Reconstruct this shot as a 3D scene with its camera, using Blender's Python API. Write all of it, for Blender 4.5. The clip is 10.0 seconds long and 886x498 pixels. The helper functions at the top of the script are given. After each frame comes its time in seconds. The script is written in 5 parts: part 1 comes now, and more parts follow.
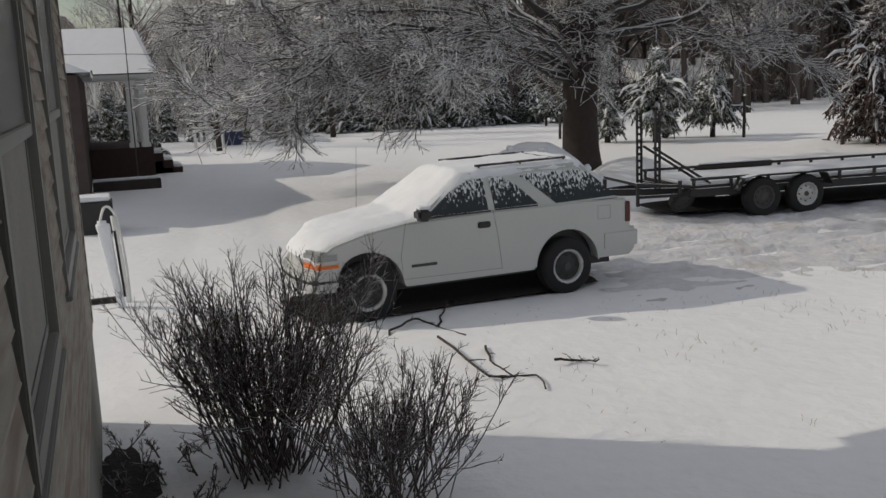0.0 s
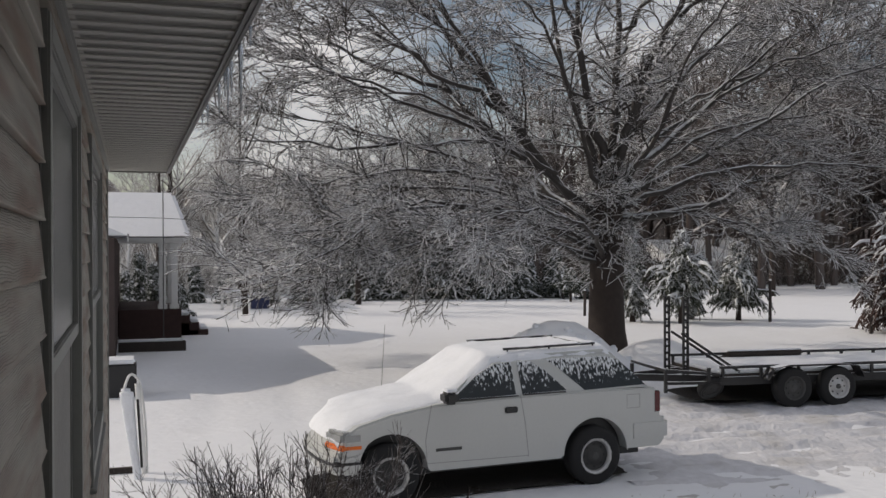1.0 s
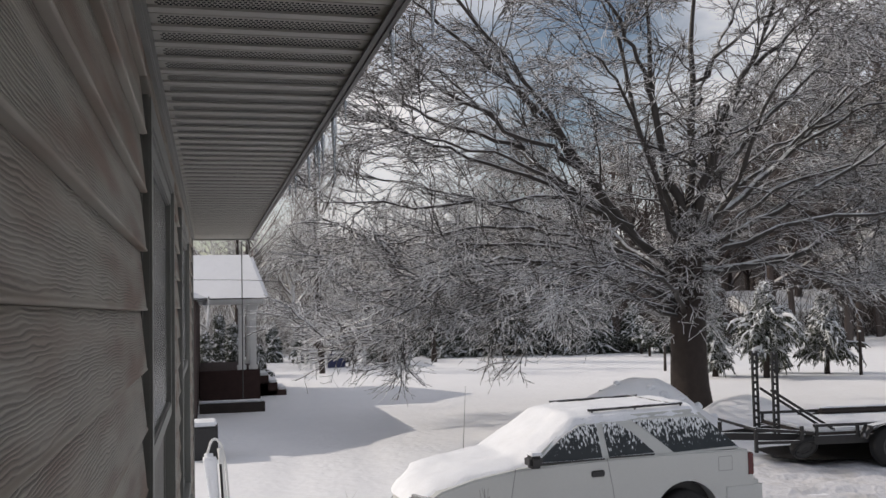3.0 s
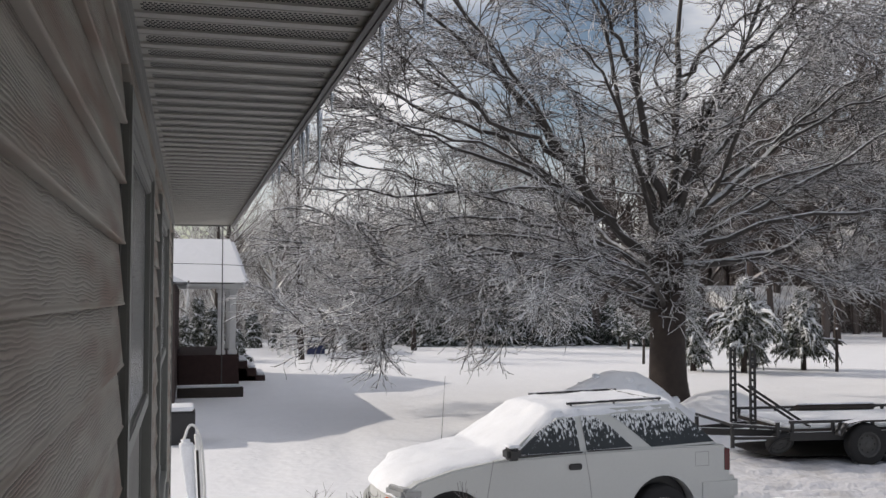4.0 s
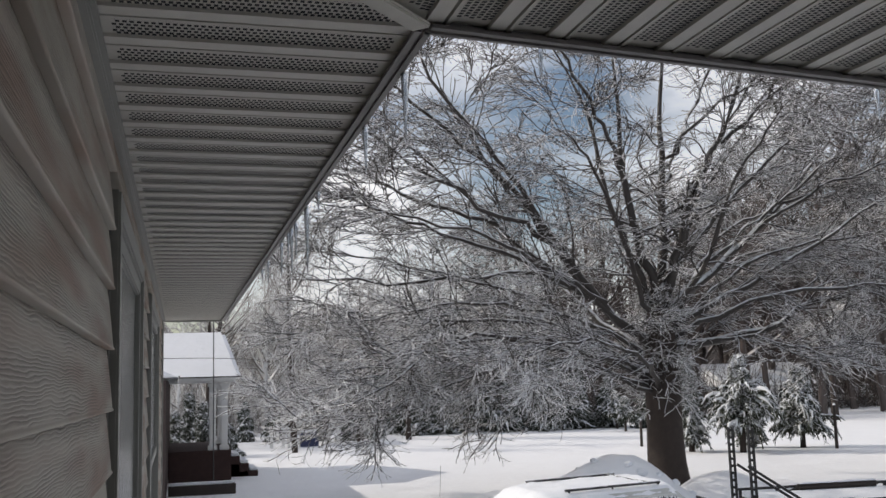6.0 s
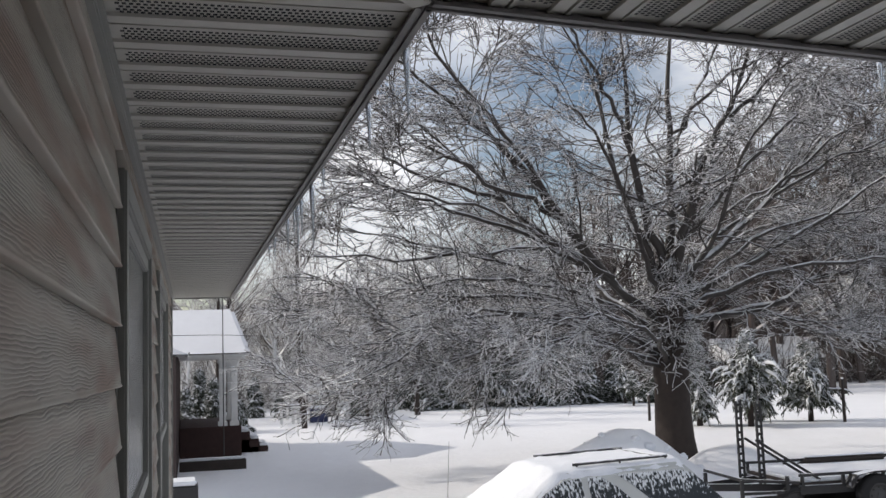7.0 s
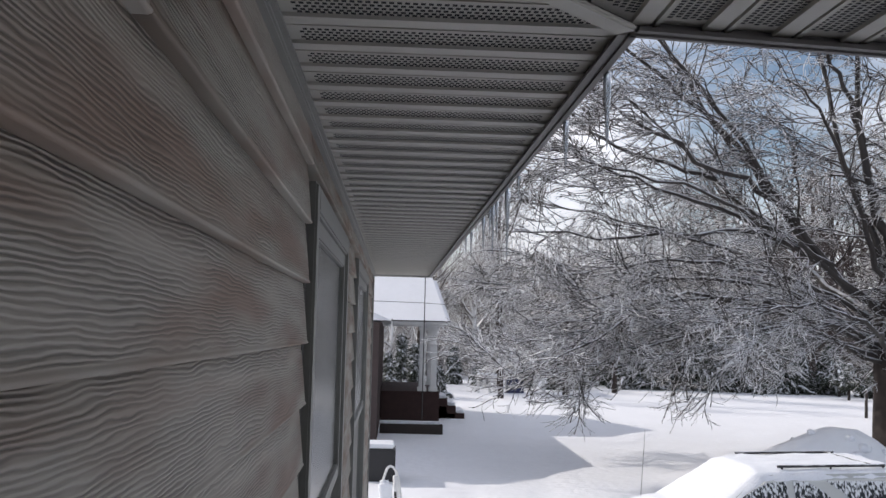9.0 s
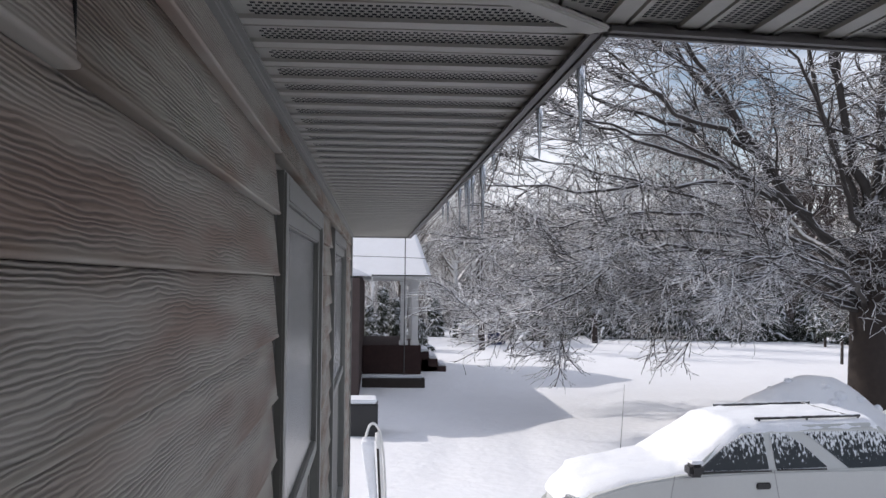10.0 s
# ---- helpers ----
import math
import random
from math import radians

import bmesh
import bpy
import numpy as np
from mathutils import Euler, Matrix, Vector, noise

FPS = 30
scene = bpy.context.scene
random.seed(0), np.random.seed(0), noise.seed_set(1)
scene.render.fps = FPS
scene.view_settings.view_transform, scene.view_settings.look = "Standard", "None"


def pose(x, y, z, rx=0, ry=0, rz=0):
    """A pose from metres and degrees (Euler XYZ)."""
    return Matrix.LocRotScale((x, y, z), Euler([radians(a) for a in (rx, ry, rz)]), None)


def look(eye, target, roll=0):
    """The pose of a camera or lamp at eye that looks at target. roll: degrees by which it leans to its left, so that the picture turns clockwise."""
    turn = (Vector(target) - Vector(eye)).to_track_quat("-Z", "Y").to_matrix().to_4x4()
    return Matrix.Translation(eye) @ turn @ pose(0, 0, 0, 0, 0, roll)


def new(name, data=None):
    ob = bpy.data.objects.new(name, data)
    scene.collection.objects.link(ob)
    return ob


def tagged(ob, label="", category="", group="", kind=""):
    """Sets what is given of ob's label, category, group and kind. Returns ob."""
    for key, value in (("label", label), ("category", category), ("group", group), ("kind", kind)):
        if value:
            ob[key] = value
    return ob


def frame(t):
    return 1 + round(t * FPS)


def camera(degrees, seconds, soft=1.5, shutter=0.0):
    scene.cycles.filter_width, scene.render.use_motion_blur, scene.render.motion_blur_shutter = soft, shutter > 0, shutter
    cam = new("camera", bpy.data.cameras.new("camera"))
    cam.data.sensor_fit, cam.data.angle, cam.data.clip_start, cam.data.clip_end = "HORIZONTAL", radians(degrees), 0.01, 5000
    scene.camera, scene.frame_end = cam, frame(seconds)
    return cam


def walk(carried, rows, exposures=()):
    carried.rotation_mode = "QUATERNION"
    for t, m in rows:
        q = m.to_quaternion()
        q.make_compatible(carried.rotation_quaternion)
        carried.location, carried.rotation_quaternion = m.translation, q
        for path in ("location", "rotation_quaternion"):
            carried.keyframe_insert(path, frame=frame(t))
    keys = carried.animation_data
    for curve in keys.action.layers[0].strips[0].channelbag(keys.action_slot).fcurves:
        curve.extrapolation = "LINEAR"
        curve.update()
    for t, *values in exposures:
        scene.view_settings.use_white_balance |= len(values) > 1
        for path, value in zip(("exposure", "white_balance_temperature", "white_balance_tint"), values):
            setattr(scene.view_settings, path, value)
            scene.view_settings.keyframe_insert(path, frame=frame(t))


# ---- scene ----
cam = camera(50.0, 10.0, soft=1.5)
PATH = [
    (0, (0.065, 2.048, 2.67), (0.716, 3.905, 2.312), -2.4),
    (0.5, (0.048, 2.135, 2.715), (0.649, 4.028, 2.479), -0.1),
    (1, (0.01, 2.124, 2.827), (0.636, 4.024, 2.82), -0.2),
    (1.5, (-0.01, 2.129, 2.86), (0.63, 4.023, 2.922), 0.2),
    (2, (-0.022, 2.152, 2.869), (0.633, 4.039, 2.974), -3.7),
    (2.5, (-0.028, 2.197, 2.876), (0.502, 4.121, 3.005), -2.8),
    (2.7, (-0.032, 2.216, 2.878), (0.458, 4.152, 2.996), -2.1),
    (3.8, (-0.038, 2.286, 2.911), (0.472, 4.218, 3.011), 0.4),
    (4, (-0.035, 2.281, 2.911), (0.482, 4.211, 2.997), 0.0),
    (4.5, (-0.033, 2.27, 2.914), (0.487, 4.198, 3.016), -0.3),
    (5, (-0.03, 2.248, 2.924), (0.5, 4.166, 3.127), -1.0),
    (6.5, (-0.031, 2.263, 2.93), (0.495, 4.174, 3.197), -2.0),
    (7, (-0.026, 2.245, 2.928), (0.491, 4.164, 3.144), -2.0),
    (7.5, (-0.023, 2.278, 2.943), (0.421, 4.208, 3.222), -0.7),
    (8, (0.021, 2.313, 2.995), (0.27, 4.281, 3.25), -1.6),
    (8.5, (0.019, 2.325, 3.017), (0.111, 4.305, 3.281), -1.0),
    (9, (0.014, 2.345, 3.047), (0.113, 4.336, 3.204), 1.4),
    (9.5, (0.025, 2.372, 3.123), (0.076, 4.371, 3.178), -0.7),
    (10, (0.03, 2.379, 3.125), (0.172, 4.373, 3.181), 0.6),
]
walk(cam, [(t, look(eye, target, roll)) for t, eye, target, roll in PATH], exposures=[(0.0, -1.08, 7150, 9), (1.0, -0.92, 7050, 12), (2.5, -0.7, 7000, 13), (4.5, -0.54, 6900, 12), (6.5, -0.41, 6800, 11), (10.0, -0.28, 6450, 14)])

# ---------------------------------------------------------------- light
SUN_DIR = Vector((-0.848 * math.cos(radians(30.5)), 0.53 * math.cos(radians(30.5)), math.sin(radians(30.5)))).normalized()
world = bpy.data.worlds.new("world")
scene.world = world
world.use_nodes = True
wn = world.node_tree.nodes
wl = world.node_tree.links
wn.clear()
w_out = wn.new("ShaderNodeOutputWorld")
w_bg = wn.new("ShaderNodeBackground")
w_sky = wn.new("ShaderNodeTexSky")
w_sky.sky_type = "NISHITA"
w_sky.sun_disc = False
w_sky.sun_elevation = radians(30.5)
w_sky.sun_rotation = math.atan2(SUN_DIR.x, SUN_DIR.y)
w_co = wn.new("ShaderNodeTexCoord")
w_map = wn.new("ShaderNodeMapping")
w_map.inputs["Scale"].default_value = (1.0, 1.0, 2.2)
w_map.inputs["Location"].default_value = (1.7, 0.3, 0.4)
w_noise = wn.new("ShaderNodeTexNoise")
w_noise.inputs["Scale"].default_value = 3.4
w_noise.inputs["Detail"].default_value = 7
w_ramp = wn.new("ShaderNodeValToRGB")
w_ramp.color_ramp.elements[0].position = 0.42
w_ramp.color_ramp.elements[1].position = 0.68
w_mix = wn.new("ShaderNodeMix")
w_mix.data_type = "RGBA"
w_mix.inputs[7].default_value = (12.0, 12.2, 12.9, 1)
wl.new(w_co.outputs["Generated"], w_map.inputs[0])
wl.new(w_map.outputs[0], w_noise.inputs[0])
wl.new(w_noise.outputs[0], w_ramp.inputs[0])
wl.new(w_ramp.outputs[0], w_mix.inputs[0])
wl.new(w_sky.outputs[0], w_mix.inputs[6])
wl.new(w_mix.outputs[2], w_bg.inputs[0])
wl.new(w_bg.outputs[0], w_out.inputs[0])
w_bg.inputs[1].default_value = 0.125
sun = new("sun", bpy.data.lights.new("sun", "SUN"))
sun.data.energy = 3.5
sun.data.angle = radians(0.55)
sun.data.color = (1.0, 0.95, 0.87)
sun.matrix_world = look(SUN_DIR * 50, (0, 0, 0))

# ---------------------------------------------------------------- materials


def mat(name, base, rough=0.7, metal=0.0, vary=0.15, scale=6.0, fine=60.0, bump=0.2, dist=0.01, tint=None, island=0.0):
    """A surface with variation at two scales and fine relief."""
    m = bpy.data.materials.new(name)
    m.use_nodes = True
    n, l = m.node_tree.nodes, m.node_tree.links
    b = n["Principled BSDF"]
    b.inputs["Roughness"].default_value = rough
    b.inputs["Metallic"].default_value = metal
    co = n.new("ShaderNodeTexCoord")
    big, small = n.new("ShaderNodeTexNoise"), n.new("ShaderNodeTexNoise")
    big.inputs["Scale"].default_value, big.inputs["Detail"].default_value = scale, 4
    small.inputs["Scale"].default_value, small.inputs["Detail"].default_value = fine, 3
    l.new(co.outputs["Object"], big.inputs[0])
    l.new(co.outputs["Object"], small.inputs[0])
    mul = n.new("ShaderNodeMath")
    mul.operation = "ADD"
    l.new(big.outputs[0], mul.inputs[0])
    l.new(small.outputs[0], mul.inputs[1])
    ramp = n.new("ShaderNodeMapRange")
    ramp.inputs[1].default_value, ramp.inputs[2].default_value = 0.6, 1.4
    ramp.inputs[3].default_value, ramp.inputs[4].default_value = 1 - vary, 1 + vary
    l.new(mul.outputs[0], ramp.inputs[0])
    mix = n.new("ShaderNodeMix")
    mix.data_type, mix.blend_type = "RGBA", "MULTIPLY"
    mix.inputs[0].default_value = 1
    mix.inputs[6].default_value = (*base, 1)
    l.new(ramp.outputs[0], mix.inputs[7])
    out = mix.outputs[2]
    if tint:
        mt = n.new("ShaderNodeMix")
        mt.data_type = "RGBA"
        mt.inputs[7].default_value = (*tint, 1)
        r2 = n.new("ShaderNodeMapRange")
        r2.inputs[1].default_value, r2.inputs[2].default_value = 0.52, 0.68
        l.new(big.outputs[0], r2.inputs[0])
        l.new(r2.outputs[0], mt.inputs[0])
        l.new(out, mt.inputs[6])
        out = mt.outputs[2]
    l.new(out, b.inputs["Base Color"])
    bp = n.new("ShaderNodeBump")
    bp.inputs["Strength"].default_value, bp.inputs["Distance"].default_value = bump, dist
    l.new(mul.outputs[0], bp.inputs["Height"])
    l.new(bp.outputs[0], b.inputs["Normal"])
    return m


def frosted(name, base, white=(0.8, 0.82, 0.86), low=0.1, high=0.5, rough=0.5, scale=9.0, speck=0.45):
    """Bark, needles or metal with ice and snow lying on the upper side."""
    m = bpy.data.materials.new(name)
    m.use_nodes = True
    n, l = m.node_tree.nodes, m.node_tree.links
    b = n["Principled BSDF"]
    b.inputs["Roughness"].default_value = rough
    co, geo = n.new("ShaderNodeTexCoord"), n.new("ShaderNodeNewGeometry")
    sep = n.new("ShaderNodeSeparateXYZ")
    l.new(geo.outputs["Normal"], sep.inputs[0])
    no = n.new("ShaderNodeTexNoise")
    no.inputs["Scale"].default_value, no.inputs["Detail"].default_value = scale, 5
    l.new(co.outputs["Object"], no.inputs[0])
    ma = n.new("ShaderNodeMath")
    ma.operation = "MULTIPLY_ADD"
    ma.inputs[1].default_value, ma.inputs[2].default_value = 2 * speck, -speck
    l.new(no.outputs[0], ma.inputs[0])
    ad = n.new("ShaderNodeMath")
    ad.operation = "ADD"
    l.new(sep.outputs[2], ad.inputs[0])
    l.new(ma.outputs[0], ad.inputs[1])
    r = n.new("ShaderNodeMapRange")
    r.inputs[1].default_value, r.inputs[2].default_value = low, high
    l.new(ad.outputs[0], r.inputs[0])
    dark = n.new("ShaderNodeMix")
    dark.data_type, dark.blend_type = "RGBA", "MULTIPLY"
    dark.inputs[0].default_value = 0.6
    dark.inputs[6].default_value = (*base, 1)
    l.new(no.outputs[0], dark.inputs[7])
    mix = n.new("ShaderNodeMix")
    mix.data_type = "RGBA"
    l.new(r.outputs[0], mix.inputs[0])
    l.new(dark.outputs[2], mix.inputs[6])
    mix.inputs[7].default_value = (*white, 1)
    l.new(mix.outputs[2], b.inputs["Base Color"])
    bp = n.new("ShaderNodeBump")
    bp.inputs["Strength"].default_value, bp.inputs["Distance"].default_value = 0.5, 0.02
    l.new(no.outputs[0], bp.inputs["Height"])
    l.new(bp.outputs[0], b.inputs["Normal"])
    return m


def siding_material():
    """Beige lap siding with an embossed wavy wood grain and brown streaks."""
    m = bpy.data.materials.new("siding")
    m.use_nodes = True
    n, l = m.node_tree.nodes, m.node_tree.links
    b = n["Principled BSDF"]
    b.inputs["Roughness"].default_value = 0.62
    co, mp = n.new("ShaderNodeTexCoord"), n.new("ShaderNodeMapping")
    mp.inputs["Scale"].default_value = (1, 0.16, 1)
    inf = n.new("ShaderNodeObjectInfo")
    mv = n.new("ShaderNodeVectorMath")
    mv.operation = "MULTIPLY_ADD"
    mv.inputs[1].default_value = (0, 9, 0)
    l.new(inf.outputs["Random"], mv.inputs[0])
    l.new(co.outputs["Object"], mv.inputs[2])
    l.new(mv.outputs[0], mp.inputs[0])
    wob = n.new("ShaderNodeTexNoise")
    wob.inputs["Scale"].default_value, wob.inputs["Detail"].default_value = 26, 3
    l.new(mp.outputs[0], wob.inputs[0])
    off = n.new("ShaderNodeVectorMath")
    off.operation = "MULTIPLY_ADD"
    off.inputs[1].default_value = (0.0, 0.0, 0.022)
    l.new(wob.outputs[1], off.inputs[0])
    l.new(mp.outputs[0], off.inputs[2])
    wv = n.new("ShaderNodeTexWave")
    wv.bands_direction = "Z"
    wv.inputs["Scale"].default_value = 70
    wv.inputs["Distortion"].default_value = 3.5
    wv.inputs["Detail"].default_value = 2
    wv.inputs["Detail Scale"].default_value = 1.2
    l.new(off.outputs[0], wv.inputs[0])
    streak = n.new("ShaderNodeTexNoise")
    streak.inputs["Scale"].default_value = 9
    smap = n.new("ShaderNodeMapping")
    smap.inputs["Scale"].default_value = (1, 0.22, 1.5)
    l.new(mv.outputs[0], smap.inputs[0])
    l.new(smap.outputs[0], streak.inputs[0])
    r = n.new("ShaderNodeMapRange")
    r.inputs[1].default_value, r.inputs[2].default_value = 0.42, 0.66
    l.new(streak.outputs[0], r.inputs[0])
    mix = n.new("ShaderNodeMix")
    mix.data_type = "RGBA"
    mix.inputs[6].default_value = (0.365, 0.34, 0.295, 1)
    mix.inputs[7].default_value = (0.25, 0.178, 0.138, 1)
    l.new(r.outputs[0], mix.inputs[0])
    gr = n.new("ShaderNodeMapRange")
    gr.inputs[1].default_value, gr.inputs[2].default_value = 0.0, 0.45
    gr.inputs[3].default_value, gr.inputs[4].default_value = 0.5, 1.0
    face = n.new("ShaderNodeSeparateXYZ")
    l.new(co.outputs["Object"], face.inputs[0])
    fm = n.new("ShaderNodeMapRange")
    fm.inputs[1].default_value, fm.inputs[2].default_value = 0.006, 0.009
    l.new(face.outputs[2], fm.inputs[0])
    patch = n.new("ShaderNodeMapRange")
    patch.inputs[1].default_value, patch.inputs[2].default_value = 0.28, 0.55
    patch.inputs[3].default_value, patch.inputs[4].default_value = 0.2, 1.0
    l.new(wob.outputs[0], patch.inputs[0])
    gm = n.new("ShaderNodeMath")
    gm.operation = "MULTIPLY"
    l.new(fm.outputs[0], gm.inputs[0])
    l.new(patch.outputs[0], gm.inputs[1])
    gw = n.new("ShaderNodeMix")
    gw.data_type = "FLOAT"
    gw.inputs[2].default_value = 0.6
    l.new(gm.outputs[0], gw.inputs[0])
    l.new(wv.outputs[1], gw.inputs[3])
    l.new(gw.outputs[0], gr.inputs[0])
    mul = n.new("ShaderNodeMix")
    mul.data_type, mul.blend_type = "RGBA", "MULTIPLY"
    mul.inputs[0].default_value = 1
    l.new(mix.outputs[2], mul.inputs[6])
    l.new(gr.outputs[0], mul.inputs[7])
    l.new(mul.outputs[2], b.inputs["Base Color"])
    bp = n.new("ShaderNodeBump")
    bp.inputs["Strength"].default_value, bp.inputs["Distance"].default_value = 0.95, 0.0014
    l.new(gw.outputs[0], bp.inputs["Height"])
    l.new(bp.outputs[0], b.inputs["Normal"])
    return m


def glass_material(name, base, rough):
    m = mat(name, base, rough, 0.0, 0.1, 3, 30, 0.03, 0.002)
    m.node_tree.nodes["Principled BSDF"].inputs["Specular IOR Level"].default_value = 0.4
    return m


SNOW = mat("snow", (0.87, 0.88, 0.91), 0.75, 0, 0.03, 0.7, 5.0, 0.5, 0.05)
DIRTY = mat("churned_snow", (0.66, 0.66, 0.69), 0.8, 0, 0.16, 1.1, 9.0, 0.8, 0.05, tint=(0.5, 0.49, 0.49))
SNOW_THIN = mat("thin_snow", (0.84, 0.86, 0.9), 0.7, 0, 0.08, 5, 60, 0.6, 0.02)
SIDING = siding_material()
VINYL = mat("soffit_vinyl", (0.52, 0.505, 0.455), 0.5, 0, 0.05, 3, 40, 0.05, 0.002)
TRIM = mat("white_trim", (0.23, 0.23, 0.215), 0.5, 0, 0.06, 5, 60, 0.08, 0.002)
FASCIA = mat("fascia_taupe", (0.17, 0.16, 0.155), 0.5, 0, 0.08, 5, 60, 0.08, 0.002)
CHANNEL = mat("channel_shadow_brown", (0.045, 0.04, 0.036), 0.8, 0, 0.1)
SLOT = mat("slot_dark", (0.03, 0.03, 0.03), 0.9, 0, 0.1)
FOUNDATION = mat("foundation", (0.26, 0.25, 0.235), 0.9, 0, 0.15, 4, 50, 0.4, 0.01)
GLASS = glass_material("window_glass", (0.09, 0.095, 0.09), 0.25)
BARK = frosted("maple_bark", (0.055, 0.04, 0.034), low=0.8, high=1.2, scale=7, rough=0.85)
LIMB = frosted("icy_limb", (0.045, 0.036, 0.032), low=0.32, high=0.62, scale=5, speck=0.6)
TWIG = frosted("icy_twig", (0.075, 0.063, 0.055), white=(0.93, 0.93, 0.95), low=-0.2, high=0.2, rough=0.3, scale=2.2, speck=0.6)
# Far twigs twice: east darkened as its shade side, west whitened as if lit.
BROWN_SHADE_TWIG = frosted("brown_shaded_twig", (0.11, 0.083, 0.074), white=(0.6, 0.58, 0.58), low=0.35, high=0.9, scale=0.5, speck=0.6)
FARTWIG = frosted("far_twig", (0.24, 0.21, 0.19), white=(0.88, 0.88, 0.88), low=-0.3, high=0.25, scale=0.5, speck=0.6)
STEM = frosted("shrub_stem", (0.085, 0.06, 0.052), white=(0.6, 0.6, 0.63), low=0.25, high=0.8, rough=0.4, scale=14)
NEEDLE = frosted("needles", (0.07, 0.08, 0.05), low=0.05, high=0.55, scale=5, rough=0.8, speck=0.7)
BRONZE = frosted("bronze_leaves", (0.085, 0.045, 0.035), low=0.35, high=0.75, scale=5, rough=0.7, speck=0.6)
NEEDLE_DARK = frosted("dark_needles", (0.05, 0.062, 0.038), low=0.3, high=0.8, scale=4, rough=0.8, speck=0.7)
PAINT = mat("white_car_paint", (0.5, 0.51, 0.5), 0.28, 0, 0.03, 2, 30, 0.02, 0.001)
CARGLASS = glass_material("car_glass", (0.015, 0.017, 0.018), 0.08)


def frost_glass():
    """Dark car glass with streaks of frost that thicken towards the top edge."""
    m = bpy.data.materials.new("frosted_car_glass")
    m.use_nodes = True
    n, l = m.node_tree.nodes, m.node_tree.links
    b = n["Principled BSDF"]
    b.inputs["Roughness"].default_value = 0.18
    co, mp, no, mi = n.new("ShaderNodeTexCoord"), n.new("ShaderNodeMapping"), n.new("ShaderNodeTexNoise"), n.new("ShaderNodeTexNoise")
    mp.inputs["Scale"].default_value = (1, 1, 0.35)
    no.inputs["Scale"].default_value, no.inputs["Detail"].default_value = 44, 6
    mi.inputs["Scale"].default_value = 3
    l.new(co.outputs["Object"], mp.inputs[0])
    l.new(mp.outputs[0], no.inputs[0])
    l.new(co.outputs["Object"], mi.inputs[0])
    sep = n.new("ShaderNodeSeparateXYZ")
    l.new(co.outputs["Object"], sep.inputs[0])
    up = n.new("ShaderNodeMapRange")
    up.inputs[1].default_value, up.inputs[2].default_value = 1.15, 1.55
    up.inputs[3].default_value, up.inputs[4].default_value = -0.14, 0.17
    l.new(sep.outputs[2], up.inputs[0])
    ad = n.new("ShaderNodeMath")
    ad.operation = "ADD"
    l.new(no.outputs[0], ad.inputs[0])
    l.new(up.outputs[0], ad.inputs[1])
    r = n.new("ShaderNodeMapRange")
    r.inputs[1].default_value, r.inputs[2].default_value = 0.52, 0.62
    l.new(ad.outputs[0], r.inputs[0])
    film = n.new("ShaderNodeMix")
    film.data_type = "RGBA"
    film.inputs[6].default_value, film.inputs[7].default_value = (0.012, 0.014, 0.014, 1), (0.035, 0.037, 0.037, 1)
    l.new(mi.outputs[0], film.inputs[0])
    mix = n.new("ShaderNodeMix")
    mix.data_type = "RGBA"
    l.new(r.outputs[0], mix.inputs[0])
    l.new(film.outputs[2], mix.inputs[6])
    mix.inputs[7].default_value = (0.7, 0.72, 0.74, 1)
    l.new(mix.outputs[2], b.inputs["Base Color"])
    return m


FROSTGLASS = frost_glass()
RUBBER = mat("rubber", (0.014, 0.014, 0.015), 0.85, 0, 0.2, 8, 70, 0.3, 0.004)
STEEL = mat("wheel_steel", (0.5, 0.5, 0.5), 0.4, 0.6, 0.12, 8, 60, 0.1, 0.003)
RIMDARK = mat("rim_dish", (0.05, 0.05, 0.05), 0.55, 0.4, 0.15)
DARKSTEEL = mat("dark_hub", (0.07, 0.07, 0.07), 0.6, 0.3, 0.15)
BLACKTRIM = mat("black_plastic", (0.02, 0.02, 0.022), 0.5, 0, 0.15)
AMBER = mat("amber_lens", (0.75, 0.16, 0.02), 0.25, 0, 0.08)
REDLENS = mat("red_lens", (0.08, 0.006, 0.008), 0.25, 0, 0.08)
CLEARLENS = mat("clear_lens", (0.3, 0.31, 0.31), 0.08, 0.5, 0.12, 20, 80)
TRAILER = frosted("trailer_steel", (0.025, 0.024, 0.026), low=0.55, high=0.8, rough=0.55, scale=11)
WHITEWOOD = mat("white_painted_wood", (0.74, 0.74, 0.73), 0.6, 0, 0.06)
BRICK = mat("dark_red_brick", (0.045, 0.024, 0.022), 0.9, 0, 0.25, 6, 60, 0.4, 0.01)
MORTAR = mat("mortar", (0.1, 0.075, 0.07), 0.95, 0, 0.15)
DARKWOOD = mat("dark_weathered_wood", (0.045, 0.036, 0.032), 0.85, 0, 0.2, 6, 50, 0.4, 0.008)
BLUE = mat("blue_plastic", (0.025, 0.035, 0.1), 0.45, 0, 0.1)
FARWALL = mat("far_siding", (0.75, 0.75, 0.73), 0.7, 0, 0.06)
ICE = mat("ice", (0.75, 0.8, 0.86), 0.08, 0, 0.04)
ICE.node_tree.nodes["Principled BSDF"].inputs["Transmission Weight"].default_value = 0.8
ICE.node_tree.nodes["Principled BSDF"].inputs["IOR"].default_value = 1.31
SEAMGREY = mat("panel_gap", (0.3, 0.3, 0.3), 0.7, 0, 0.1)
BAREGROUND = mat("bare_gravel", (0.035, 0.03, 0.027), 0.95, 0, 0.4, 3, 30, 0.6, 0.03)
RIDGE = mat("wooded_ridge", (0.15, 0.13, 0.12), 0.95, 0, 0.5, 0.5, 3.0, 0.8, 0.6)
